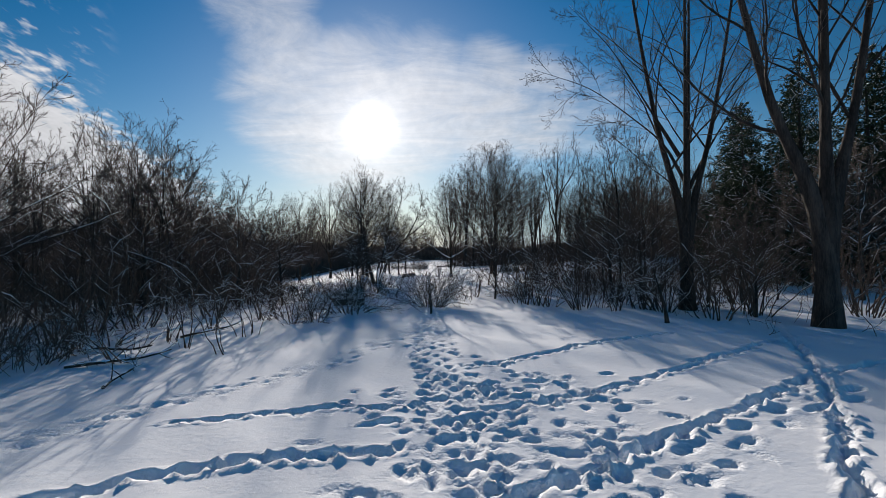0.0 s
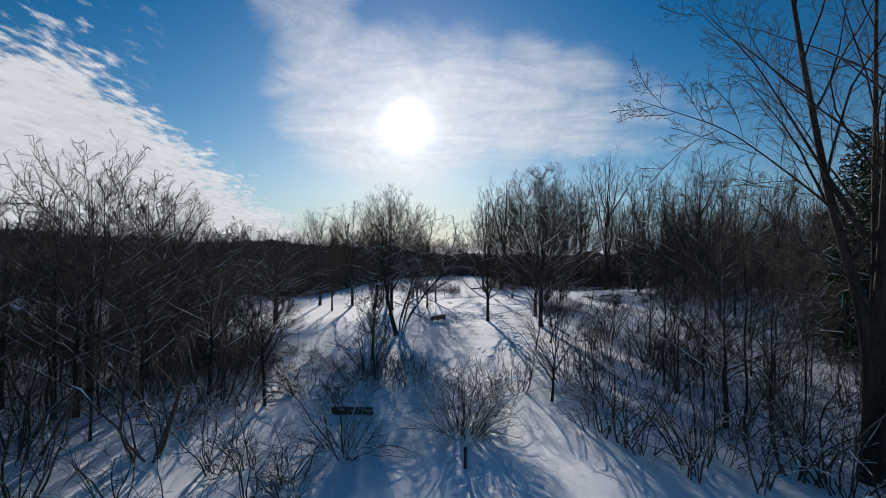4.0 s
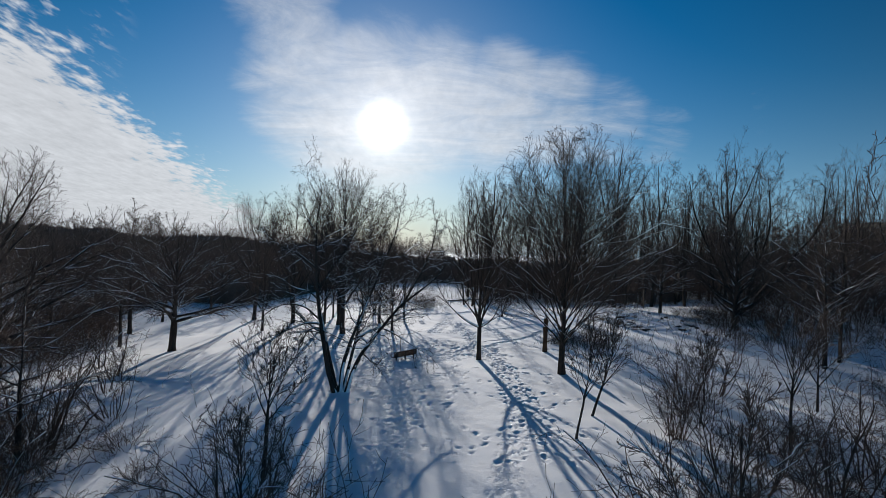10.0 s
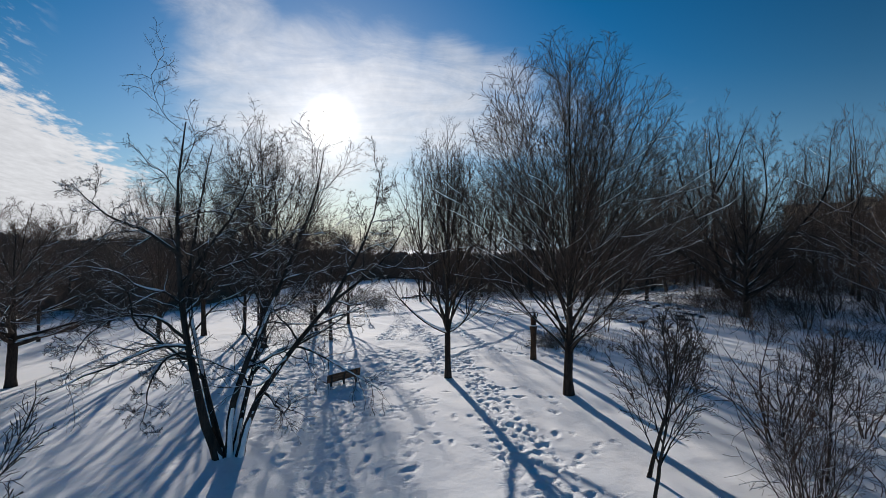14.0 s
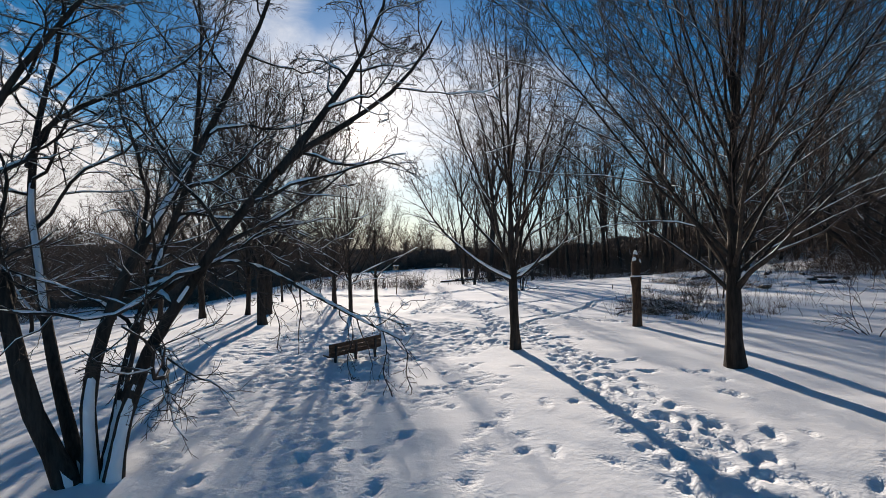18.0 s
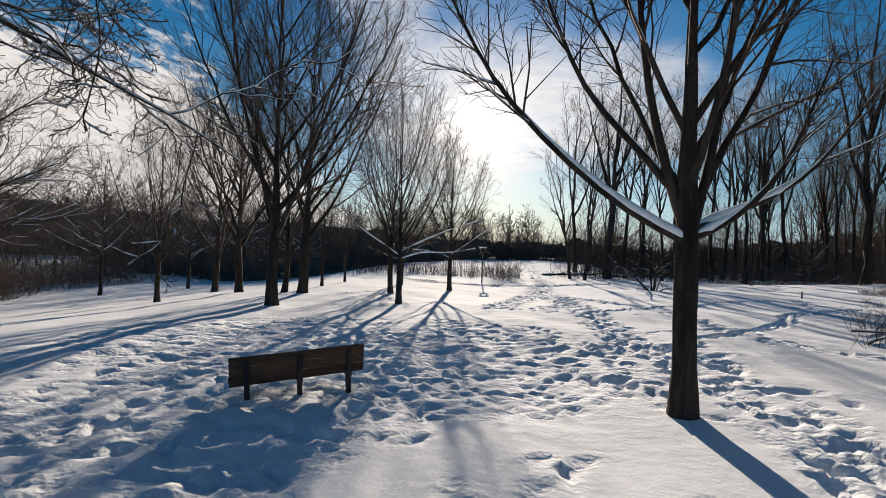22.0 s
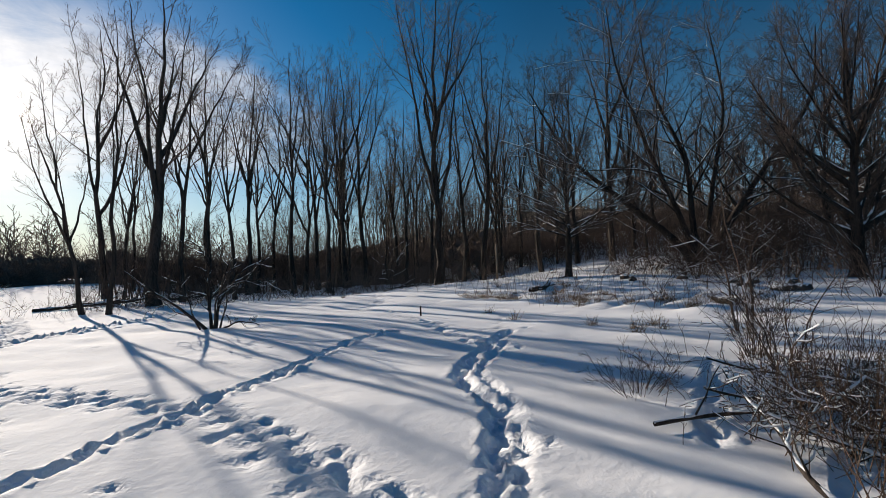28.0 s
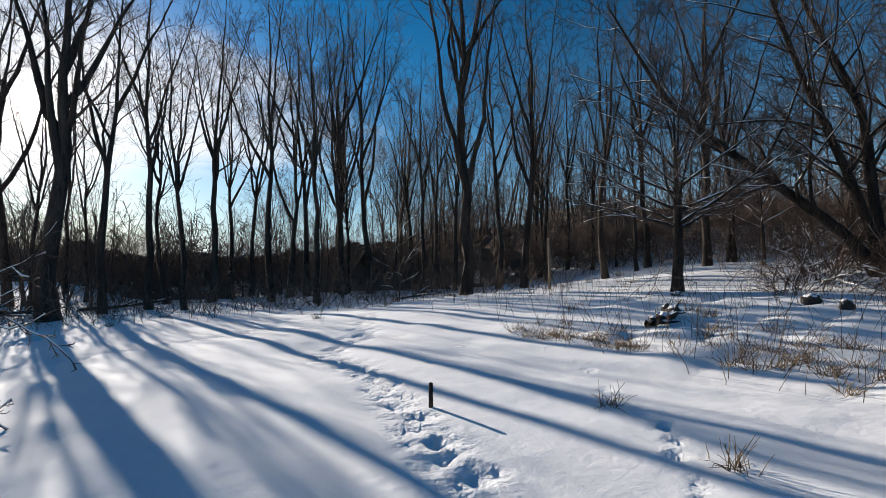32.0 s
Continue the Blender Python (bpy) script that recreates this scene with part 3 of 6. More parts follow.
def tree(m, label, stems, radii, levels, bark=BARK, category="tree", group="", sides=9, snow=0, hero=False, name="tree", fade=((0, 0.25, 1), (1, 0.72, 0.12)), light=(), plaster=False):
    """A bare tree. stems: lines from the root; levels: settings of sprout() for limbs, branches and twigs; snow: how many of the
    upper levels carry snow; hero: every limb is a part of its own."""
    top = thing(name, m, label, category, group)
    P = np.array(stems, dtype=float)
    R = np.stack([np.interp(np.linspace(0, 1, P.shape[1]), fade[0], [max(r * f, 0.006) for f in fade[1]]) for r in radii])
    R = flare(R, P)
    for k in range(len(P)):
        link_mesh("trunk" if len(P) == 1 else "stem", *tube(P[k:k + 1], R[k:k + 1], sides), bark, top)
    fine, caps = [], []
    if snow > 0:
        caps.append(driven_snow(np.array([one_line(p, 64) for p in P[:5]]), np.array([np.interp(np.linspace(0, 1, 64), np.linspace(0, 1, len(q)), q) for q in R[:5]])) if plaster else snow_on(P, R, 5, 0.55, 0.004, 0.5))
    if plaster:
        caps.append(snow_on(P[5:], R[5:], 5, 0.7, 0.005, 0.5))
    for line, r in light:
        L, LR = one_line(line, 14)[None], taper(np.array([r]), 14, 0.25, 0.008)
        link_mesh("limb", *tube(L, LR, 7), bark, top, "long low limb that hangs over the path")
        L1, LR1 = sprout(L, LR, 11, (0.22, 1.0), (30, 75), 0.34, 8, -0.06, 0.26, 0.55, 0.0042)
        L2, LR2 = sprout(L1, LR1, 5, (0.2, 1.0), (30, 75), 0.36, 5, -0.05, 0.3, 0.6, 0.0035)
        fine += [tube(L1, LR1, 4), tube(L2, LR2, 3)]
        Q = one_line(L[0], 56)[None]
        Q = Q + rng.normal(0, 0.004, Q.shape)
        caps.append(snow_on(Q, np.interp(np.linspace(0, 1, 56), np.linspace(0, 1, 14), LR[0])[None], 7, 0.75, 0.008, 0.8))
    for depth, (setting, k) in enumerate(levels):
        P, R = sprout(P, R, **setting)
        if depth == 0 and hero:
            for j in range(len(P)):
                link_mesh("limb", *tube(P[j:j + 1], R[j:j + 1], k), bark, top)
        else:
            fine.append(tube(P, R, k))
        if depth + 1 < snow:
            caps.append(snow_on(P, R, 5 if depth == 0 else 4, 0.9, 0.006, 0.55 if depth == 0 else 0.2))
    tagged(link_mesh("crown", *joined(fine), TWIG, top, "bare branches and fine twigs"), kind="stuff")
    if caps:
        tagged(link_mesh("snow", *joined(caps), SNOW_CAP, top, "snow lying along the branches"), kind="stuff")
    return top


def lv(m, span, angles, ratio, n, k, up=0.05, wobble=0.1, thin=0.6, least=0.004, tip=0.3, fall=0.45):
    return dict(m=m, span=span, angles=angles, ratio=ratio, n=n, up=up, wobble=wobble, thin=thin, least=least, tip=tip, fall=fall), k


def straight(h, lean=(0, 0), bend=0.0, n=14):
    s = np.linspace(0, 1, n)
    w = np.cumsum(rng.normal(0, bend, (n, 2)), axis=0) * h / n
    w -= w[0]
    return np.stack([lean[0] * s * h + w[:, 0], lean[1] * s * h + w[:, 1], s * h - 0.1], axis=1)


def arc(a, b, out, n, wander=0.05):
    """A line that leaves a towards the side and then turns up to b."""
    a, b = np.array(a, dtype=float), np.array(b, dtype=float)
    c = a + (b - a) * np.array((out, out, 1 - out))
    s = np.linspace(0, 1, n)[:, None]
    p = (1 - s) ** 2 * a + 2 * s * (1 - s) * c + s ** 2 * b
    w = np.cumsum(rng.normal(0, wander, (n, 3)), axis=0) * np.linalg.norm(b - a) / n
    return p + w - w[:1]


def dome_limbs(trunk, h, clear, wide, m, low, n=11, out=0.62, high=0.6):
    """Limbs that rise from a trunk to a round crown."""
    z0 = clear + 0.3 * (h - clear)
    lines = []
    for k in range(m):
        u = (k + rng.uniform(0.1, 0.9)) / m
        zs = clear + (h * high - clear) * u ** 1.25
        el = math.asin(math.sin(radians(low)) + (1 - math.sin(radians(low))) * min(u * 1.02, 0.995)) + rng.normal(0, 0.07)
        az = k * 2.4 + rng.normal(0, 0.3)
        size = rng.uniform(0.82, 1.03)
        i = int(np.clip(np.searchsorted(trunk[:, 2], zs), 1, len(trunk) - 1))
        base = trunk[i - 1] + (trunk[i] - trunk[i - 1]) * (zs - trunk[i - 1, 2]) / max(trunk[i, 2] - trunk[i - 1, 2], 1e-3)
        tip = (base[0] + wide * size * math.cos(el) * math.cos(az), base[1] + wide * size * math.cos(el) * math.sin(az), z0 + (h - z0) * math.sin(el) * size)
        lines.append(arc(base, tip, out, n))
    return np.array(lines)


def domed(P, low, wide, high):
    """Draws what sticks out of a round crown back towards its outline."""
    d = P - np.array((0, 0, low))
    q = np.sqrt((d[..., 0] ** 2 + d[..., 1] ** 2) / wide ** 2 + (np.maximum(d[..., 2], 0) / high) ** 2)
    k = np.where(q > 1, (1 + (q - 1) * 0.3) / np.maximum(q, 1e-6), 1.0)
    return d * k[..., None] + np.array((0, 0, low))


def rough_bark(v, line, k):
    """Pushes a trunk's surface in and out in long furrows."""
    v = v.reshape(len(line), k, 3)
    out = v - line[:, None]
    a = np.arange(k)[None] * np.ones((len(line), 1))
    z = line[:, 2:3] * np.ones((1, k))
    ridge = np.abs(noise_2d(a * 1.0 + noise_2d(a, z, 2.0, 21) * 0.8, z, np.array(1.6), 22) + 0.6 * noise_2d(a * 1.7, z * 2.6, 1.1, 23))
    lump = noise_2d(a * 0.3, z, 0.7, 24)
    return (line[:, None] + out * (0.94 + 0.12 * ridge + 0.04 * lump)[..., None]).reshape(-1, 3)


def maple(x, y, h, r, clear, limbs=18, wide=0.0, seed=1, label="", snow=2, detail=1.0, group="park trees", turn=0.0, hero=True, least=0.004, low=8, extra=(), lean=None, out=0.6, thick=0.42, name="tree", category="tree", high=0.6, crook=0.06):
    """A park tree whose trunk breaks up into many rising limbs under a round crown. extra: low limbs of its own shape, each a line and a radius."""
    global rng
    rng = np.random.default_rng(seed)
    top = thing(name, spot(x, y, turn), label, category, group)
    wide = wide or h * 0.36
    lean = lean or (rng.normal(0, 0.012), rng.normal(0, 0.012))
    T = straight(h * 0.86, lean, 0.05 if not extra else 0.02, 16)
    t0 = clear / (h * 0.86)
    TR = np.interp(np.linspace(0, 1, 16), (0, t0, t0 + 0.12, 0.55, 1), (r, r * 0.86, r * 0.62, r * 0.28, 0.012))[None]
    TR = flare(TR, T[None])
    if hero:
        Z = one_line(T, 90)
        v, f = tube(Z[None], np.interp(Z[:, 2], T[:, 2], TR[0])[None], 30)
        link_mesh("trunk", rough_bark(v, Z, 30), f, BARK, top)
    else:
        link_mesh("trunk", *tube(T[None], TR, 8), BARK, top)
    L = dome_limbs(T, h, clear, wide, limbs, low, 11, out, high)
    L[:, 1:] += np.cumsum(rng.normal(0, crook * 0.5, (limbs, 10, 3)), axis=1) * h / 14
    first = np.interp(L[:, 0, 2] / h, (clear / h, 0.6), (1.0, 0.42)) * r * thick * rng.uniform(0.75, 1.15, limbs)
    LR = np.maximum(first[:, None] * np.interp(np.linspace(0, 1, 11), (0, 0.3, 1), (1, 0.62, 0.16))[None], 0.008)
    if extra:
        E = np.array([one_line(p, 11) for p, _ in extra])
        ER = np.maximum(np.array([q for _, q in extra])[:, None] * np.linspace(1, 0.2, 11)[None], 0.01)
        L, LR = np.concatenate([L, E]), np.concatenate([LR, ER])
    fine, caps = [], [snow_on(L, LR, 5, 0.7)] if snow > 1 else []
    if hero:
        for k in range(len(L)):
            link_mesh("limb", *tube(L[k:k + 1], LR[k:k + 1], 6), BARK, top)
    else:
        fine.append(tube(L, LR, 5))
    B, BR = sprout(L[:limbs], LR[:limbs], round(9 * detail), (0.16, 0.97), (16, 46), 0.44, 6, 0.04, 0.05 + crook, 0.55, least * 1.7, 0.25, 0.42)
    if extra:
        B2, BR2 = sprout(E, ER, 8, (0.5, 0.98), (16, 42), 0.34, 6, 0.045, 0.1, 0.5, least * 1.7, 0.25, 0.4)
        B, BR = np.concatenate([B, B2]), np.concatenate([BR, BR2])
    C, CR = sprout(np.concatenate([B, L[:, 5:]]), np.concatenate([BR, LR[:, 5:]]), round(8 * detail), (0.08, 1.0), (18, 48), 0.46, 3, 0.035, 0.06 + crook, 0.55, least * 1.15, 0.4, 0.4)
    D, DR = sprout(C, CR, 4 if hero else 3, (0.1, 1.0), (20, 52), 0.6, 2, 0.03, 0.08, 0.7, least, 0.5, 0.3)
    heart = clear + 0.3 * (h - clear)
    B, C, D = [domed(p, heart, wide * 1.1, (h - heart) * 1.06) for p in (B, C, D)]
    fine += [tube(B, BR, 4), tube(C, CR, 3), tube(D, DR, 3)]
    if extra:
        caps.append(snow_on(E, ER, 7, 0.95, 0.014, 0.9))
    if snow > 2:
        caps.append(snow_on(B, BR, 4, 0.85, 0.007))
    tagged(link_mesh("crown", *joined(fine), TWIG, top, "bare branches and fine twigs"), kind="stuff")
    if caps:
        tagged(link_mesh("snow", *joined(caps), SNOW_CAP, top, "snow lying along the branches"), kind="stuff")
    return top


def cottonwood(x, y, h, r, seed, label, turn=0.0, fork_z=5.5, extra=(), part_ways=1.0):
    global rng
    rng = np.random.default_rng(seed)
    fork = [one_line([(0, 0, -0.1), (0.03, 0, 3.2), (0.06 + dx * 0.2, dy * 0.2, fork_z), (dx * 1.6, dy * 1.6, fork_z + 2.5), (dx * 3.4, dy * 3.4, h * 0.6), (dx * 5.4, dy * 5.4, h)], 18)
            for dx, dy in ((-0.62 * part_ways, 0.2), (-0.15 * part_ways, -0.35), (0.3, 0.4), (0.72, 0.0))] + [one_line(p, 18) for p, _ in extra]
    levels = [lv(13, (0.3, 0.97), (25, 60), 0.36, 10, 5, 0.03, 0.09, 0.4, 0.009, 0.2, 0.5),
              lv(8, (0.15, 0.98), (25, 60), 0.42, 6, 4, 0.02, 0.13, 0.5, 0.006),
              lv(6, (0.15, 1.0), (25, 60), 0.45, 3, 3, 0.0, 0.17, 0.6, 0.0045),
              lv(3, (0.2, 1.0), (25, 60), 0.5, 2, 3, 0.0, 0.18, 0.7, 0.004)]
    return tree(spot(x, y, turn), label, fork, [r, r * 0.86, r * 0.84, r * 0.88] + [q for _, q in extra], levels, snow=1, sides=12, hero=True, group="tall trees", fade=((0, 0.2, 0.27, 0.5, 1), (1, 0.74, 0.46, 0.27, 0.05)))


# the two giants at the start
cottonwood(13.5, 26.1, 25, 0.37, 31, "tall bare cottonwood with dark furrowed bark beside a thicket",
           extra=((((0, 0, 6.8), (-1.2, -0.2, 8.9), (-3.4, -0.4, 10.5), (-5.2, -0.6, 11.7), (-8.3, -0.8, 12.6)), 0.1), (((-0.3, 0, 8.2), (-1.4, 0.2, 10.2), (-3.8, 0.3, 14.2), (-6.0, 0.3, 16.4)), 0.12),
                  (((0, 0, 5.6), (-1.0, -0.4, 6.8), (-2.4, -0.8, 7.6), (-4.6, -1.0, 9.4)), 0.08), (((0.2, 0, 6.5), (1.4, 0.3, 8.6), (3.0, 0.5, 11.0), (4.6, 0.6, 14.5)), 0.12)))
cottonwood(16.0, 19.8, 27, 0.48, 32, "massive bare cottonwood with forked dark trunk in snow", 0, 5.4, (), 1.7)


def many_stemmed():
    global rng
    rng = np.random.default_rng(5)
    lines = (((-0.16, -0.08, -0.1), (-0.57, -0.3, 1.17), (-0.76, -0.45, 2.0), (-0.87, -0.5, 3.4), (-1.11, -0.5, 4.3), (-1.3, -0.4, 5.4), (-1.41, -0.2, 6.55), (-1.5, 0.2, 9.0), (-1.3, 0.4, 11.0)),
             ((-0.12, 0.1, -0.1), (-0.5, 0.1, 1.15), (-0.8, 0.15, 2.17), (-1.17, 0.5, 3.54), (-1.53, 0.8, 4.62), (-1.68, 1.2, 5.8), (-1.67, 1.6, 7.0), (-1.3, 1.8, 9.2), (-1.1, 1.9, 10.6)),
             ((0.02, 0.0, -0.1), (0.05, -0.18, 1.3), (0.25, -0.28, 2.2), (0.49, -0.1, 3.06), (0.86, 0.2, 3.95), (1.12, 0.8, 5.06), (1.33, 1.0, 5.6), (1.69, 1.4, 6.87), (2.3, 1.8, 8.5), (2.6, 2.0, 10.4)),
             ((0.38, 0.0, -0.1), (0.6, -0.1, 1.04), (1.45, -0.3, 2.53), (2.36, -0.4, 3.7), (2.79, -0.4, 4.17), (3.14, -0.4, 4.72), (3.52, -0.2, 5.14), (4.18, 0.1, 5.57), (4.72, 0.3, 5.85), (5.3, 0.6, 6.5), (5.8, 0.8, 7.6)),
             ((0.2, 0.1, -0.1), (0.35, 0.1, 1.26), (0.6, 0.3, 2.48), (0.72, 0.6, 3.5), (0.96, 0.9, 4.3), (1.13, 1.2, 5.35), (1.2, 1.4, 7.0), (1.0, 1.6, 9.4)),
             ((-0.82, -0.5, 3.3), (-1.23, -0.6, 3.6), (-1.58, -0.7, 3.43), (-1.9, -0.8, 2.9), (-2.0, -0.9, 2.2), (-2.05, -1.0, 1.3)),
             ((-1.36, -0.2, 6.5), (-1.8, -0.4, 6.95), (-2.3, -0.5, 7.3), (-3.4, -0.6, 7.8), (-4.4, -0.6, 8.8)),
             ((-1.5, 0.8, 5.1), (-1.1, 0.7, 5.8), (-0.7, 0.6, 6.0), (0.1, 0.5, 6.3), (1.1, 0.4, 6.6), (1.9, 0.4, 7.3)),
             ((3.14, -0.4, 4.72), (3.47, 0.0, 5.33), (3.77, 0.4, 6.1), (4.3, 0.8, 7.0), (4.7, 1.2, 8.2), (4.9, 1.3, 9.6)),
             ((-1.3, -0.4, 5.3), (-0.9, -0.2, 6.3), (-0.3, 0.0, 7.3), (0.5, 0.2, 8.6), (0.9, 0.3, 10.0)),
             ((-1.0, -0.5, 3.9), (-1.9, -0.3, 4.6), (-2.9, -0.2, 4.7), (-3.8, -0.3, 4.2), (-4.3, -0.4, 3.0)),
             ((0.7, 0.5, 3.4), (0.65, 1.75, 4.4), (0.7, 3.95, 4.7), (0.95, 5.5, 4.3), (1.8, 5.95, 3.8), (2.26, 6.25, 3.55), (2.6, 6.65, 3.2)),
             ((0.98, 0.95, 4.6), (0.3, 2.0, 5.3), (0.6, 3.75, 5.7), (1.7, 5.15, 5.2), (2.4, 5.75, 4.5)))
    stems = [one_line(p, 18) + np.cumsum(rng.normal(0, 0.022, (18, 3)), axis=0) * np.array((1, 1, 0.3)) for p in lines]
    levels = [lv(13, (0.22, 0.97), (35, 75), 0.34, 12, 5, 0.03, 0.2, 0.5, 0.008, 0.2, 0.3),
              lv(10, (0.12, 0.98), (28, 68), 0.42, 6, 4, 0.02, 0.24, 0.5, 0.006),
              lv(7, (0.12, 1.0), (28, 66), 0.44, 3, 3, 0.02, 0.25, 0.6, 0.0036),
              lv(3, (0.2, 1.0), (28, 62), 0.55, 2, 3, 0.02, 0.2, 0.7, 0.0032)]
    low = (((0.6, 0.3, 2.48), (1.05, 0.5, 3.05), (1.45, 0.75, 3.36), (1.88, 0.9, 3.51), (2.25, 1.05, 3.38), (2.78, 1.05, 3.07), (3.43, 0.85, 2.75), (4.03, 0.6, 2.41), (4.62, 0.2, 2.23), (4.95, -0.1, 2.09)), 0.055)
    hanging = ((((2.6, 1.05, 3.15), (2.55, 1.1, 2.6), (2.7, 1.15, 2.2), (2.6, 1.2, 1.8)), 0.008), (((4.03, 0.6, 2.41), (4.1, 0.6, 2.05), (3.95, 0.6, 1.65), (4.05, 0.6, 1.3)), 0.008),
               (((4.62, 0.2, 2.23), (4.7, 0.2, 1.9), (4.6, 0.2, 1.5), (4.75, 0.2, 1.2)), 0.008), (((4.9, -0.05, 2.1), (5.05, -0.1, 1.9), (5.0, -0.1, 1.55), (5.1, -0.1, 1.3)), 0.008),
               (((4.03, 0.6, 2.41), (4.4, 0.4, 2.42), (4.75, 0.1, 2.4), (5.05, -0.1, 2.3)), 0.01))
    tree(spot(-5.95, 52.6), "bare tree of several leaning stems with snow along its limbs", stems, (0.16, 0.115, 0.125, 0.13, 0.1, 0.05, 0.065, 0.06, 0.075, 0.065, 0.055, 0.055, 0.05), levels, light=(low,) + hanging,
         snow=3, hero=True, group="park trees", plaster=True)


many_stemmed()
maple(2.27, 61.0, 13.0, 0.16, 2.5, 16, 3.4, 41, "slim bare maple with a straight dark trunk in trodden snow", 3, 0.95, least=0.0034, low=25, lean=(-0.004, 0.0),
      extra=((((0, 0, 2.3), (-0.7, -0.25, 2.58), (-1.24, -0.45, 2.94), (-1.7, -0.55, 3.32), (-2.6, -0.7, 4.2), (-3.3, -0.8, 5.6)), 0.06), (((0, 0, 2.35), (0.5, -0.1, 2.6), (1.0, -0.2, 3.2), (1.5, -0.2, 4.6)), 0.05),
             (((0, 0, 2.7), (-0.5, 0.1, 3.4), (-1.4, 0.3, 4.4), (-2.3, 0.2, 6.6)), 0.06), (((0, 0, 2.3), (-0.3, 0.0, 3.1), (-0.62, 0.1, 4.6), (-0.9, 0.2, 7.6)), 0.075),
             (((0, 0, 2.35), (0.2, 0.1, 3.1), (0.45, 0.2, 4.6), (0.7, 0.3, 7.8)), 0.07), (((0, 0, 2.5), (0.7, 0.3, 2.75), (1.7, 0.6, 3.3), (2.6, 0.8, 4.6)), 0.05)))
maple(7.2, 57.05, 15.2, 0.21, 1.8, 36, 6.0, 42, "broad bare maple with a fan of snow-lined branches", 3, 1.15, thick=0.3, out=0.5, low=10, least=0.0056, high=0.44)
row_tree = maple(-9.3, 71.0, 15.5, 0.22, 2.4, 19, 6.0, 43, "large bare maple in a row on open snow", 2, 0.85, thick=0.5, out=0.6, low=32, least=0.0038, high=0.74)
row_fork = maple(-10.7, 76.2, 15.5, 0.23, 2.4, 19, 6.0, 44, "large bare maple with forked limbs on open snow", 2, 0.85, thick=0.5, out=0.6, low=32, least=0.0038, high=0.74)
maple(-5.0, 73.0, 9.6, 0.12, 1.7, 17, 3.3, 45, "young bare maple with upswept branches", 2, 0.7, least=0.0028, low=38, out=0.68,
      extra=((((0, 0, 1.8), (0.9, -0.1, 2.15), (1.9, -0.2, 2.1), (3.0, -0.2, 2.35)), 0.034), (((0, 0, 1.9), (-0.7, -0.1, 2.4), (-1.7, -0.2, 3.0), (-2.5, -0.2, 3.9)), 0.034), (((0, 0, 2.1), (0.9, 0.2, 2.6), (2.0, 0.3, 3.1), (3.2, 0.3, 3.5)), 0.03)))
maple(-4.4, 81.2, 9.2, 0.13, 1.7, 16, 3.0, 46, "young bare maple beside the ploughed walk", 2, 0.8, least=0.0028, low=30, out=0.66,
      extra=((((0, 0, 1.8), (-1.0, -0.1, 2.2), (-2.2, -0.2, 2.2), (-3.4, -0.2, 2.5)), 0.034), (((0, 0, 2.0), (0.9, -0.1, 2.6), (1.9, 0.0, 3.4), (3.0, 0.1, 4.0)), 0.034)))
row_young = maple(-6.7, 77.6, 10.0, 0.13, 1.9, 16, 3.1, 47, "young bare maple with snow in its forks", 2, 0.8, least=0.0028, low=32, out=0.66)
copy_thing(row_tree, spot(-16.3, 79.7, 120, 0.95))
copy_thing(row_fork, spot(-23.3, 87.4, 65, 1.0))
copy_thing(row_young, spot(-12.6, 78.0, 200, 1.2))
copy_thing(row_young, spot(-18.2, 75.7, 80, 1.0))
maple(-29.8, 58.0, 15.5, 0.4, 2.2, 26, 9.0, 53, "large wide bare tree with snow on its lower limbs", 3, 0.95, low=-14, out=0.5, thick=0.5, least=0.007)
maple(-22.8, 67.5, 11.0, 0.28, 2.4, 22, 7.4, 48, "wide low bare tree loaded with snow", 3, 0.95, low=-10, out=0.5, thick=0.5, least=0.006)
maple(26.2, 85.5, 9.5, 0.2, 2.2, 20, 4.0, 49, "short wide bare tree with level branches at the wood's edge", 3, 0.9, low=-14, out=0.5, thick=0.42, least=0.006)
maple(27.5, 72.5, 12.0, 0.28, 1.4, 22, 4.4, 51, "dark spreading bare tree above a thicket", 2, 1.0, low=0, thick=0.5, least=0.006)


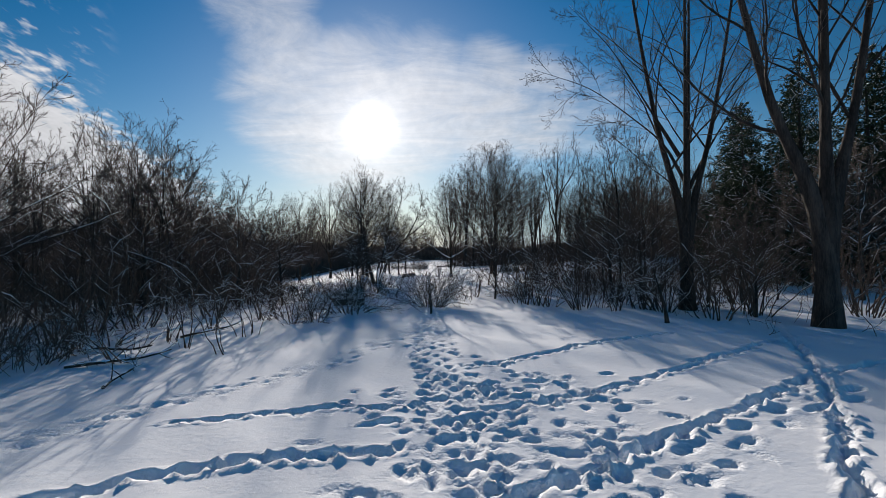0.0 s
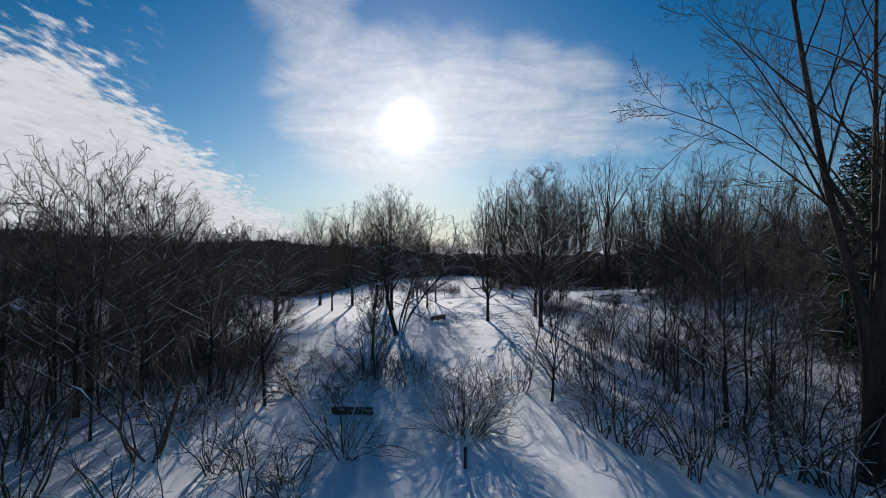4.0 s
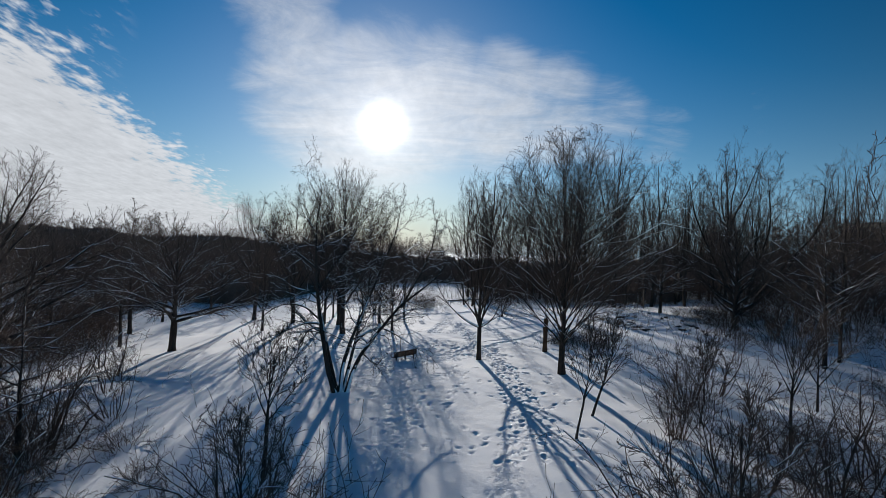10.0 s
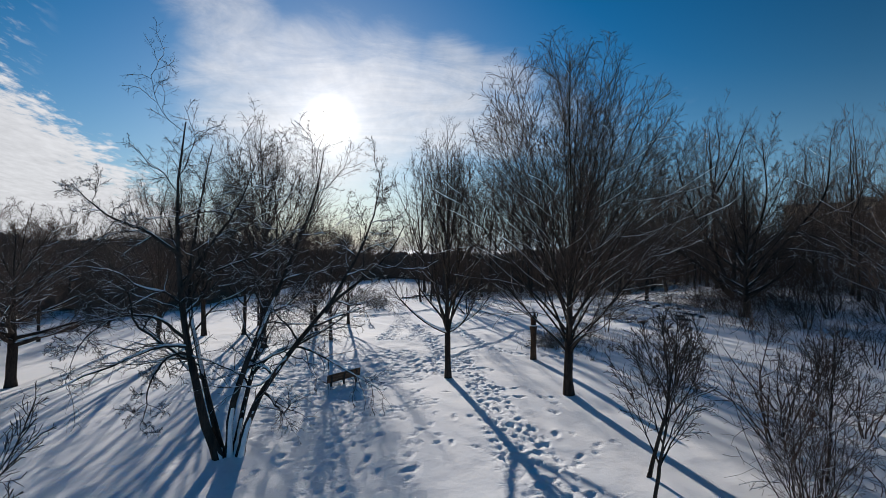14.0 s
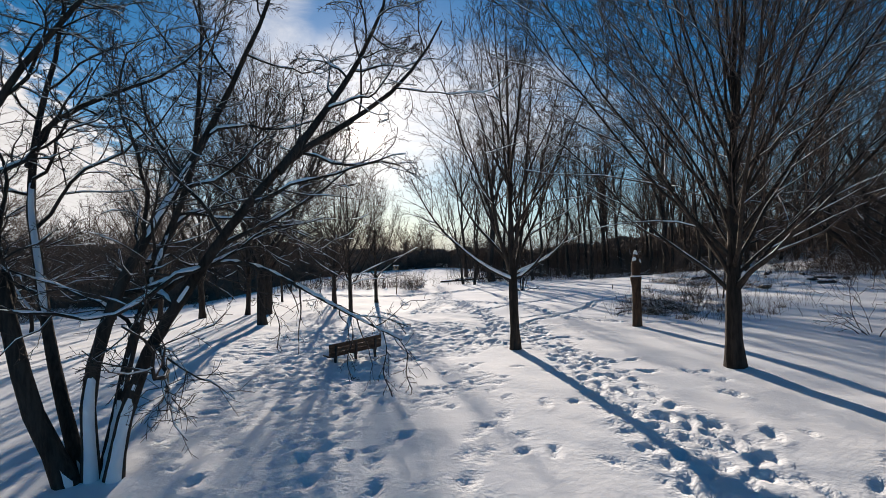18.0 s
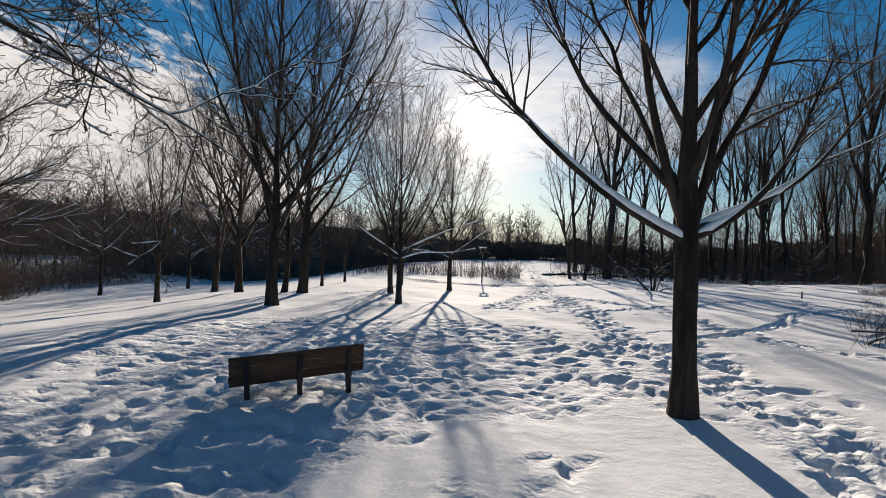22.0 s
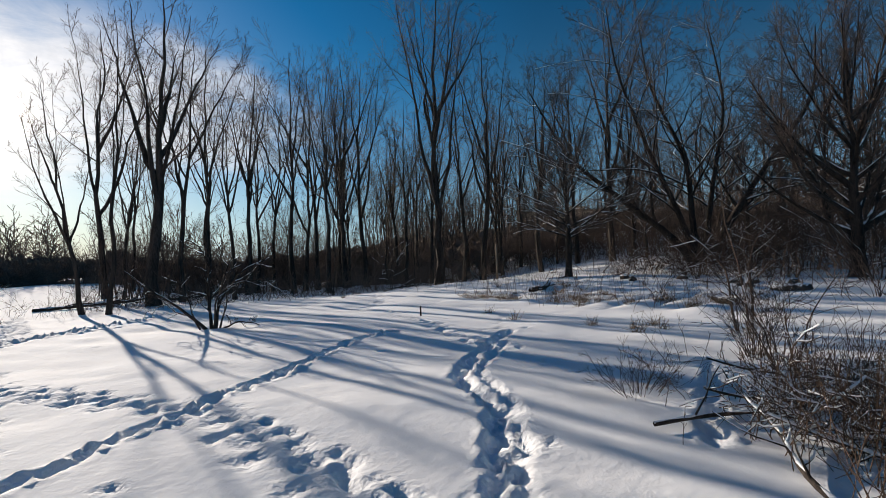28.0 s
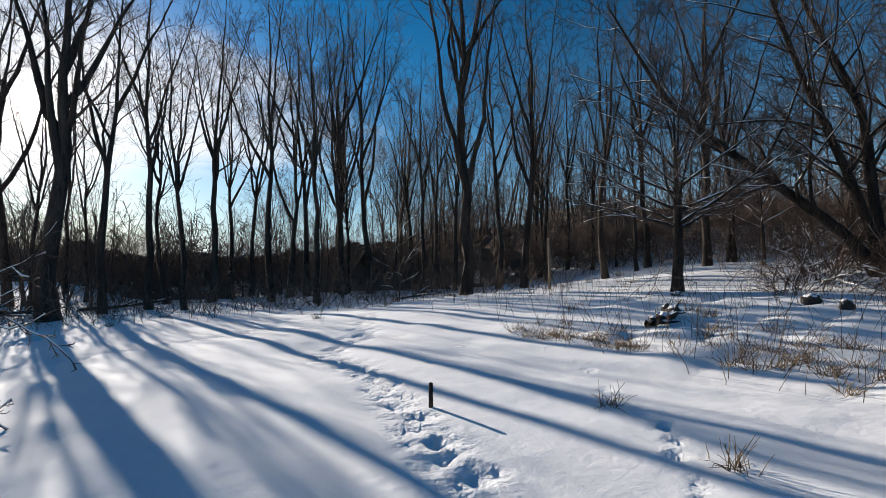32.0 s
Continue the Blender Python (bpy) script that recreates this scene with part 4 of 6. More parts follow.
def spreading_tree():
    """A huge tree whose stems part at the ground and lean out."""
    global rng
    rng = np.random.default_rng(50)
    stems = []
    for line in (((-0.3, -0.1), (-1.1, 1.3), (-4.6, 4.2), (-6.9, 6.2), (-9.0, 10.4)), ((-0.1, -0.1), (-0.4, 2.5), (-0.2, 5.7), (-2.2, 10.6), (-2.4, 14.5)),
                 ((0.25, -0.1), (1.8, 2.8), (4.2, 6.2), (6.4, 9.0), (6.6, 13.0)), ((0.1, -0.1), (0.6, 2.6), (1.2, 5.2), (2.3, 9.2), (1.8, 14.5)), ((-0.2, -0.1), (-1.0, 2.4), (-2.8, 6.2), (-4.6, 10.8), (-5.0, 14.0))):
        swing = rng.uniform(-0.5, 0.5)
        stems.append(one_line([(d * 0.777 + swing * z * 0.2, -d * 0.63 + swing * z * 0.25, z) for d, z in line], 16))
    levels = [lv(24, (0.2, 0.97), (25, 66), 0.44, 9, 5, 0.03, 0.13, 0.42, 0.012, 0.15, 0.5),
              lv(8, (0.15, 0.97), (25, 55), 0.42, 5, 3, 0.03, 0.14, 0.5, 0.009),
              lv(6, (0.15, 1.0), (25, 58), 0.48, 3, 3, 0.03, 0.16, 0.6, 0.007), lv(3, (0.2, 1.0), (25, 58), 0.6, 2, 3, 0.03, 0.16, 0.7, 0.006)]
    tree(spot(33.5, 81.5, 0, 1.1), "huge bare tree of several heavy spreading stems", stems, (0.24, 0.21, 0.23, 0.19, 0.19), levels, snow=2, hero=True, group="park trees")


spreading_tree()


def slender(x, y, h, r, seed, label, lean=(0, 0), detail=1.0, group="woodland trees", bark=BARK, turn=0.0, rich=True, forks=4, low=0.32):
    """A tall woodland tree whose trunk parts into a few steep stems."""
    global rng
    rng = np.random.default_rng(seed)
    T = straight(h * 0.97, lean, 0.09, 14)
    stems = [T]
    for k in range(forks):
        i = int(14 * rng.uniform(low, 0.55))
        a, out = k * 2.4 + seed, h * rng.uniform(0.06, 0.2)
        top_at = T[i] + (T[-1] - T[i]) * rng.uniform(0.7, 0.98) + np.array((math.cos(a) * out, math.sin(a) * out, 0))
        stems.append(arc(T[i], top_at, 0.55, 14, 0.09))
    levels = [lv(round(7 * detail), (0.38, 0.97), (18, 50), 0.33, 7, 4, 0.05, 0.09, 0.45, 0.009, 0.2, 0.5),
              lv(7 if rich else 6, (0.12, 0.98), (20, 48), 0.46, 4, 3, 0.05, 0.09, 0.5, 0.007),
              lv(5 if rich else 3, (0.12, 1.0), (22, 52), 0.6, 3 if rich else 2, 3, 0.04, 0.15, 0.6, 0.006 if rich else 0.0085)]
    return tree(spot(x, y, turn), label, stems, [r * 0.85] + [r * rng.uniform(0.3, 0.48) for _ in range(forks)], levels, bark, snow=0, sides=8, group=group, fade=((0, 0.3, 0.55, 1), (1, 0.72, 0.42, 0.08)))


woodland = "tall slim bare tree at the edge of the wood"
poles = [slender(24.2, 95.9, 24, 0.36, 61, "tallest bare tree of the wood, forked high up", (0.01, 0), 1.5, forks=8, low=0.2),
         slender(21.9, 107.0, 21, 0.28, 62, woodland, (-0.01, 0.01), 1.2),
         slender(6.8, 101.9, 21, 0.46, 63, "thick bare trunk at the end of the woodland edge", (0.0, 0), 1.0, forks=5, low=0.25),
         slender(10.6, 105.6, 20, 0.24, 64, woodland, (0.02, 0)),
         slender(14.0, 108.6, 20, 0.27, 65, woodland, (0.02, 0)),
         slender(8.6, 103.9, 19, 0.23, 66, woodland, (0.03, 0.0), 0.9)]
slender(3.2, 98.0, 12.5, 0.15, 67, "thin bare tree leaning over the path", (-0.16, 0), 0.7)
plain = [slender(17.0, 112.0, 19, 0.2, 161, woodland, (0.02, 0), 1.3, rich=False), slender(24.0, 113.0, 17, 0.17, 162, woodland, (-0.02, 0), 1.2, rich=False),
         slender(33.0, 108.0, 20, 0.22, 163, woodland, (0.0, 0.02), 1.3, rich=False)]
saplings_at = ((4.4, 109), (17, 106), (19, 103.6), (20, 108.5), (23.5, 106), (26.5, 104), (28, 109), (30.5, 101), (22.4, 109.6), (15.4, 111), (23, 110), (29, 104), (31, 99), (30, 108), (34, 95), (36, 102), (38, 91))
for k, (x, y) in enumerate(saplings_at):
    copy_thing(poles[(1, 3, 4, 5)[k % 4]], spot(x, y, 67 * k, random.uniform(0.78, 1.08)))
for k, (x, y) in enumerate(((5.4, 107.5), (7.6, 110.5), (11.8, 110.4), (12.2, 104.8), (6.4, 114.0))):
    copy_thing(plain[k % 3], spot(x, y, 53 * k, 0.72 + 0.06 * (k % 5)))
thin = [slender(18.2, 101.0, 11.0, 0.07, 171, "thin bare sapling among taller trees", (0.02, 0.0), 0.9, "saplings", rich=False, forks=2), slender(-14.6, 27.5, 9.5, 0.06, 172, "thin bare sapling in a thicket", (-0.03, 0.0), 0.9, "saplings", rich=False, forks=3, low=0.2),
        slender(26.0, 107.0, 13.0, 0.08, 173, "thin bare sapling among taller trees", (0.0, 0.03), 0.9, "saplings", rich=False, forks=2)]
random.seed(77)
for k in range(62):
    x, y = (random.uniform(17, 38), random.uniform(104, 114)) if k < 24 else (random.uniform(-28, -16.5), random.uniform(20, 42)) if k < 48 else (random.uniform(10.5, 22), random.uniform(29, 46))
    if k >= 48 and (x < 9.5 + 0.3 * abs(y - 34) or y > 40):
        continue
    copy_thing(thin[k % 3], spot(x, y, 61 * k, random.uniform(0.75, 1.15) * (1.0 if k < 24 else 0.85)))
random.seed(12)
wood_spots = []
for k in range(2600):
    x, y = random.uniform(2, 75), random.uniform(60, 160)
    inner = (y > 108 - 0.1 * x and x > 4) or (x > 36 + max(0, 95 - y) * 0.25 and y > 62)
    if inner and (x < 21 and y > 110 or x < 36 and y > 113 and random.random() < 0.8):
        continue
    if not inner or any((x - a) ** 2 + (y - b) ** 2 < 2.6 for a, b in wood_spots):
        continue
    wood_spots.append((x, y))
    if len(wood_spots) >= 105:
        break
wood_spots += [(random.uniform(30, 58), random.uniform(100, 128)) for k in range(14)]
deep_spots = []
for k, (x, y) in enumerate(wood_spots):
    if y < 112 - 0.1 * x and x < 42:
        copy_thing(poles[(1, 3, 4, 5)[k % 4]], spot(x, y, 47 * k, random.uniform(0.6, 1.0)))
    elif k % 4 == 0 and x < 45:
        copy_thing(plain[k % 3], spot(x, y, 47 * k, random.uniform(0.6, 1.0)))
    else:
        deep_spots.append((x, y))


def deep_wood():
    """The trees further into the wood, one behind another."""
    global rng
    rng = np.random.default_rng(404)
    at = np.array(deep_spots)
    at = at.repeat(3, axis=0)
    n = len(at)
    h = np.repeat(rng.uniform(11, 19, n // 3), 3) * np.tile((1.0, 0.9, 0.85), n // 3)
    first = np.tile((1.0, 0.0, 0.0), n // 3)
    start = np.stack([at[:, 0], at[:, 1], land(at[:, 0], at[:, 1]) - 0.1], axis=1)
    way = np.concatenate([rng.normal(0, 0.1, (n, 2)) * (1.5 - first[:, None]), np.ones((n, 1))], axis=1)
    P = curve(start, way, h, 10, 0.02, 0.05)
    R = taper(np.where(first > 0, rng.uniform(0.1, 0.17, n), 0.065), 10, 0.12, 0.012)
    P1, R1 = sprout(P, R, 8, (0.35, 0.98), (18, 50), 0.3, 5, 0.05, 0.12, 0.5, 0.009, 0.2, 0.5)
    P2, R2 = sprout(P1, R1, 6, (0.15, 1.0), (20, 52), 0.42, 3, 0.05, 0.14, 0.5, 0.007)
    P3, R3 = sprout(P2, R2, 2, (0.15, 1.0), (25, 55), 0.55, 2, 0.04, 0.14, 0.7, 0.006)
    # saplings between the trunks at its edge
    m = 78
    sx, sy = np.append(rng.uniform(5, 21, 60), rng.uniform(4, 9, 18)), np.append(rng.uniform(108, 114, 60), rng.uniform(105, 112, 18))
    Q = curve(np.stack([sx, sy, land(sx, sy) - 0.1], axis=1), np.concatenate([rng.normal(0, 0.16, (m, 2)), np.ones((m, 1))], axis=1), rng.uniform(4, 7.5, m), 8, 0.02, 0.08)
    S = taper(rng.uniform(0.025, 0.055, m), 8, 0.2, 0.01)
    Q1, S1 = sprout(Q, S, 8, (0.25, 0.98), (18, 50), 0.34, 4, 0.05, 0.14, 0.55, 0.01, 0.3, 0.4)
    Q2, S2 = sprout(Q1, S1, 4, (0.2, 1.0), (20, 55), 0.5, 3, 0.04, 0.14, 0.7, 0.009)
    ob = link_mesh("wood", *joined([tube(P, R, 6), tube(P1, R1, 4), tube(P2, R2, 3), tube(P3, R3, 3), tube(Q, S, 4), tube(Q1, S1, 3), tube(Q2, S2, 3)]), TWIG)
    tagged(ob, "deep stand of slim bare trees behind the wood's edge", "woods", kind="stuff")


deep_wood()


def bushy(x, y, h, seed, label, r=0.12, group="woodland edge trees", turn=0.0):
    """A middling tree with a round dense crown, for the woods beside the start."""
    return maple(x, y, h, r, h * 0.25, 17, h * 0.42, seed, label, 2, 0.66, group, turn, False, 0.006, -2, out=0.5, thick=0.45, high=0.7, crook=0.12)


edge = "bare woodland tree with tangled twigs and a little snow"
rounds = [bushy(-17.8, 29.5, 8.5, 71, edge), bushy(-19.5, 21.0, 10, 72, edge), bushy(11.2, 31.0, 8, 73, edge), bushy(-13.0, 33.5, 9.0, 74, edge)]
random.seed(5)
more = []
for k in range(4000):
    x, y = random.uniform(-62, 46), random.uniform(4, 66)
    left = x < (-17.5 if y < 30 else -14 - 0.22 * (y - 30)) and y < 41
    right = (x > 10.5 + 0.3 * abs(y - 34) and 23 < y < 37) or (x > 24 and 37 <= y < 58)
    if not (left or right) or any((x - a) ** 2 + (y - b) ** 2 < (9.5 if x < 0 else 9) for a, b in more):
        continue
    more.append((x, y))
    if len(more) >= 84:
        break
for k, (x, y) in enumerate(more):
    size = random.uniform(0.7, 1.0) * (1.2 if x > 18 else 1.4 if x < -15 else 0.85)
    copy_thing(rounds[k % 4], spot(x, y, 71 * k, size))
# the last four are added to cast more shade on the snow before them
for k, (x, y, size) in enumerate(((-19, 15.5, 1.15), (-21, 24, 1.3), (-19, 33, 1.2), (-34, 64, 1.2), (-38, 72, 1.25), (-36, 90, 1.3), 
                                  (-42, 60, 1.3), (-43, 80, 1.3), (-38, 50, 1.0), (40, 75, 1.1), (43, 83, 1.25), (41, 91, 1.1), (46, 76, 1.3), (41, 67, 1.1), (36, 63, 1.0), (47, 87, 1.4), (50, 80, 1.4), (45, 70, 1.2), (38, 88, 0.9), (-25.2, 62.1, 0.45), (-33, 97, 1.3), 
                                  (26.2, 58.7, 1.0), (-8.0, 84.3, 0.7), (-30, 72, 1.2), (-34, 80, 1.75), (-14.8, 42.6, 0.75), (-17.6, 44.6, 0.9), (-19.6, 41.0, 0.9), (-16.2, 39.2, 0.65))):
    copy_thing(rounds[k % 4], spot(x, y, 40 * k, size))
for k in range(26):
    a = 18 + 1.7 * k + random.uniform(-0.7, 0.7)
    far = random.uniform(106, 128) if a < 34 else random.uniform(64, 90)
    x, y = -math.sin(radians(a)) * far, 20 + math.cos(radians(a)) * far
    copy_thing(rounds[k % 4], spot(x, y, 53 * k, random.uniform(1.3, 1.7)))
for k, (x, y, size) in enumerate(((-17.2, 30.0, 1.1), (-20.5, 35.0, 1.35))):
    copy_thing(rounds[k], spot(x, y, 140 * k, size))
young = maple(-12.6, 82.6, 7.5, 0.1, 2.4, 9, 2.2, 52, "thin young tree standing alone in the snow", 1, 0.6, "young trees")
copy_thing(young, spot(-13.1, 87.6, 80, 0.9))
copy_thing(young, spot(-8.2, 84.5, 150, 0.8))


for x, y, h, r, clear, wide, seed, tilt, tag in ((-6.4, 42.2, 5.4, 0.065, 1.9, 1.7, 501, (0.02, 0), "small bare tree with upright branches on open snow"), (-5.4, 38.0, 4.2, 0.045, 1.2, 1.3, 502, (-0.05, 0), "small thin bare tree on open snow"),
                                                 (5.2, 46.6, 5.4, 0.05, 1.6, 1.3, 503, (0.14, 0), "thin leaning young tree beside the trail"), (13.0, 44.9, 6.8, 0.055, 2.4, 1.5, 504, (0.0, 0), "tall thin straight young tree"),
                                                 (-9.8, 32.6, 6.6, 0.075, 2.0, 2.1, 505, (-0.06, 0), "small dark bare tree at the clearing's edge"), (4.3, 34.4, 5.8, 0.07, 1.5, 2.0, 506, (0.05, 0), "small dark bare tree at the clearing's edge"),
                                                 (6.7, 49.4, 5.2, 0.06, 1.4, 1.5, 507, (0.32, 0.05), "leaning young tree lined with snow"), (11.4, 48.4, 4.6, 0.045, 1.4, 1.3, 508, (0.05, 0), "small thin bare tree on open snow"), (18.2, 50.2, 5.6, 0.06, 1.2, 2.0, 509, (0, 0), "small bare tree above shaded snow")):
    maple(x, y, h, r, clear, 9, wide, seed, tag, 3, 0.7, "young trees", 0.0, True, 0.005, 20, lean=tilt, out=0.5, thick=0.55)


# ---- shrubs and saplings ----
def shrub(x, y, h, wide, stems, seed, label, r=0.016, group="shrubs", snow=2, arch=0.0, turn=0.0, category="shrub", dense=5, mat=BRUSH, name="shrub", own=True, crook=0.14, bare=0.2, twig=1.0):
    """Stems that fan out of the ground."""
    global rng
    rng = np.random.default_rng(seed)
    top = thing(name, spot(x, y, turn, 1.0, 0.03), label, category, group)
    a = rng.uniform(0, 6.28, stems)
    o = np.sqrt(rng.random(stems)) * wide
    start = np.stack([np.cos(a) * o * 0.3, np.sin(a) * o * 0.3, np.zeros(stems)], axis=1)
    way = np.stack([np.cos(a) * o / h, np.sin(a) * o / h, np.ones(stems)], axis=1)
    P = curve(start, way, h * rng.uniform(0.5, 1.1, stems), 8, -arch, crook)
    R = taper(r * rng.uniform(0.6, 1.3, stems), 8, 0.3, 0.005 * twig)
    P1, R1 = sprout(P, R, dense, (bare, 0.97), (25, 70), 0.42, 4, 0.02, 0.2, 0.65, 0.006 * twig)
    P2, R2 = sprout(P1, R1, 4 if own else 3, (0.2, 1.0), (25, 70), 0.5, 3, 0.02, 0.22, 0.75, (0.0045 if own else 0.0065) * twig)
    if stems <= 16 and own:
        for j in range(stems):
            link_mesh("stem", *tube(P[j:j + 1], R[j:j + 1], 6), mat, top)
    else:
        tagged(link_mesh("stem_clump", *tube(P, R, 5), mat, top), kind="stuff")
    tagged(link_mesh("twig_growth", *joined([tube(P1, R1, 3), tube(P2, R2, 3)]), mat, top), kind="stuff")
    if snow:
        caps = [snow_on(P, R, 4, 1.1, 0.012)] + ([snow_on(P1, R1, 3, 0.8, 0.005)] if own else [])
        tagged(link_mesh("snow", *joined(caps), SNOW_CAP, top, "thin snow on the stems"), kind="stuff")
    return top


shrub(-0.2, 29.6, 3.2, 3.2, 90, 81, "big arching shrub of bare brown stems across the path", 0.016, arch=0.09, dense=5)
shrub(-4.6, 27.5, 2.6, 3.6, 26, 82, "low sprawling shrub with crooked dark branches", 0.03, arch=0.1, dense=7)
shrub(9.6, 46.9, 3.4, 1.2, 46, 86, "dense upright bare shrub", 0.014)


def bent_bush():
    """A clump of crooked stems that lean apart, snow on their upper sides."""
    global rng
    rng = np.random.default_rng(88)
    stems = []
    for line in (((-0.1, -0.1), (-0.7, 0.6), (-1.6, 1.2), (-2.7, 2.1)), ((0.0, -0.1), (-0.05, 1.0), (-0.1, 2.2), (-0.45, 3.0), (-0.9, 3.15)), ((0.05, -0.1), (0.15, 0.9), (0.9, 1.95), (1.9, 2.25)),
                 ((0.1, -0.1), (0.3, 1.1), (1.0, 1.6), (2.2, 1.6)), ((0.12, -0.1), (0.2, 1.2), (0.45, 2.3), (0.65, 2.7)), ((0.0, -0.1), (-0.2, 0.8), (-0.3, 1.7), (-0.2, 2.1)),
                 ((-0.35, -0.1), (-0.6, 0.8), (-0.9, 1.7), (-1.0, 2.2)), ((0.15, -0.1), (0.8, 0.28), (1.3, 0.24), (1.7, 0.1)), ((0.2, -0.1), (0.42, 0.7), (0.5, 1.3), (0.45, 1.6))):
        swing = rng.uniform(-0.35, 0.35)
        stems.append(one_line([(d * 0.81 + swing * z * 0.5, -d * 0.585 + swing * z * 0.7, z) for d, z in line], 14) + np.cumsum(rng.normal(0, 0.018, (14, 3)), axis=0))
    levels = [lv(6, (0.25, 0.97), (25, 65), 0.36, 6, 4, 0.05, 0.2, 0.5, 0.008, 0.3, 0.4), lv(5, (0.2, 1.0), (25, 65), 0.42, 4, 3, 0.03, 0.2, 0.6, 0.006), lv(3, (0.2, 1.0), (25, 60), 0.5, 2, 3, 0.03, 0.2, 0.7, 0.005)]
    tree(spot(6.9, 84.4), "dark bush of crooked bent stems with snow on them", stems, (0.06, 0.055, 0.055, 0.04, 0.04, 0.045, 0.03, 0.035, 0.035), levels, category="shrub", group="shrubs", snow=2, hero=True, name="shrub", fade=((0, 0.3, 1), (1, 0.75, 0.28)))


bent_bush()
shrub(-2.2, 92.5, 1.6, 2.0, 60, 89, "low round bush beside the walk", 0.012)
shrub(13.6, 70.4, 1.6, 0.7, 44, 90, "upright dry weeds and thin stems in snow", 0.007, dense=3, twig=0.6)
shrub(15.4, 71.4, 3.8, 0.6, 3, 91, "leaning thin bare sapling", 0.032, dense=6)
shrub(9.9, 70.4, 0.8, 1.0, 34, 92, "dry twiggy weeds poking out of the snow", 0.0045, dense=4, snow=0, twig=0.4)
shrub(21.0, 97.0, 4.0, 0.6, 3, 93, "thin sapling in front of the wood", 0.03, dense=7)
shrub(10.6, 67.8, 1.5, 2.4, 46, 94, "heap of brown brush and bent stems under snow", 0.013, dense=6, arch=0.12, crook=0.34)
shrub(12.7, 69.6, 2.3, 0.6, 10, 95, "thin upright bare stems rising from a brush heap", 0.012, dense=5, crook=0.12, bare=0.4, snow=0, twig=0.7)
bushes = [shrub(-14.2, 19.0, 4.2, 2.2, 9, 101, "crooked bare thicket stems with snow-dusted twigs", 0.034, "shrubs", dense=8, own=False, crook=0.17, bare=0.3),
          shrub(8.0, 27.0, 4.0, 2.0, 12, 102, "tangled bare shrub of upright stems", 0.03, "shrubs", dense=7, own=False, crook=0.15, bare=0.25),
          shrub(-15.2, 16.4, 2.8, 2.4, 10, 103, "low tangled bare shrub over snow", 0.024, "shrubs", arch=0.05, dense=7, own=False, crook=0.19, bare=0.2),
          shrub(11.0, 26.0, 4.8, 1.7, 9, 104, "tall bare shrub at the thicket's edge", 0.036, "shrubs", dense=8, own=False, crook=0.15, bare=0.35)]
for k, (x, y, h, n) in enumerate(((-6.8, 16.7, 2.6, 3), (-8.9, 18.0, 2.8, 5), (-7.6, 20.6, 3.2, 6), (-9.8, 22.0, 3.4, 6), (-6.6, 23.5, 3.0, 6), (-8.6, 25.5, 3.6, 8), (-10.4, 19.6, 3.0, 7), (-5.8, 25.0, 2.4, 6),
                                  (-9.8, 15.8, 1.6, 8), (-11.4, 17.6, 2.6, 8), (7.6, 25.6, 3.2, 8), (9.2, 25.0, 3.4, 8), (6.6, 27.6, 3.4, 9), (11.6, 24.6, 3.0, 7), (5.6, 29.4, 3.2, 8))):
    shrub(x, y, h, 1.5, n, 300 + k, "thin crooked bare stems rising from the snow", 0.024, "thin scrub", dense=6, crook=0.2, bare=0.35)
random.seed(21)
shrub_spots = []
for k in range(9000):
    x, y = random.uniform(-40, 46), random.uniform(10, 100)
    left = y < 46 and x < (-14.0 + 0.2 * max(0, y - 18) if y < 25 else -11.2 - 0.1 * (y - 25)) and x > -34
    right = 22 < y < 45 and x > 4.4 + max(0, y - 26) * 0.14 + 3.2 * (y < 26) and x < 36
    gap = 31 < y < 41 and (-9 < x < -3.5 or 2.8 < x < 6) and random.random() < 0.35
    glade = 46 < y < 62 and x > 11 and x < 34 and random.random() < 0.4
    beyond = 62 <= y < 84 and x > 15 + (y - 62) * 0.7 and random.random() < 0.85
    side = 34 < y < 60 and -34 < x < -14 and random.random() < 0.4
    if (left or right) and random.random() < 0.3:
        continue
    if not (left or right or gap or glade or beyond or side) or any((x - a) ** 2 + (y - b) ** 2 < 1.3 for a, b in shrub_spots):
        continue
    shrub_spots.append((x, y))
    if len(shrub_spots) >= 175:
        break
for k, (x, y) in enumerate(shrub_spots):
    low = (0.5 if x < 24 else 1.0) if y > 60 else (1.35 if x < -9 and y < 40 else 1.1 if y < 46 else 0.9)
    copy_thing(bushes[k % 4], spot(x, y, 83 * k, random.uniform(0.6, 1.1) * low))

sprawl = shrub(-8.6, 34.4, 2.5, 2.7, 24, 105, "sprawling bare shrub of arching dark stems dusted with snow", 0.022, "shrubs", arch=0.11, dense=8, own=False, crook=0.22, bare=0.15)
for k, (x, y, size) in enumerate(((-6.3, 33.6, 0.75), (-10.6, 32.6, 0.9), (-12.0, 35.8, 0.8), (-7.6, 25.4, 0.8), (-5.6, 24.0, 0.7), (-12.6, 30.2, 0.9), (-13.6, 40.4, 0.8), (-11.4, 38.8, 0.75),
                                  (-10.0, 41.6, 0.55), (-15.0, 43.2, 0.9), (-8.2, 39.4, 0.5), (-12.2, 44.2, 0.6), (8.4, 41.4, 0.6), (12.4, 42.2, 0.8), (6.4, 33.4, 0.8), (14.8, 46.5, 0.7), (5.2, 35.8, 0.5))):
    copy_thing(sprawl, spot(x, y, 97 * k, size))
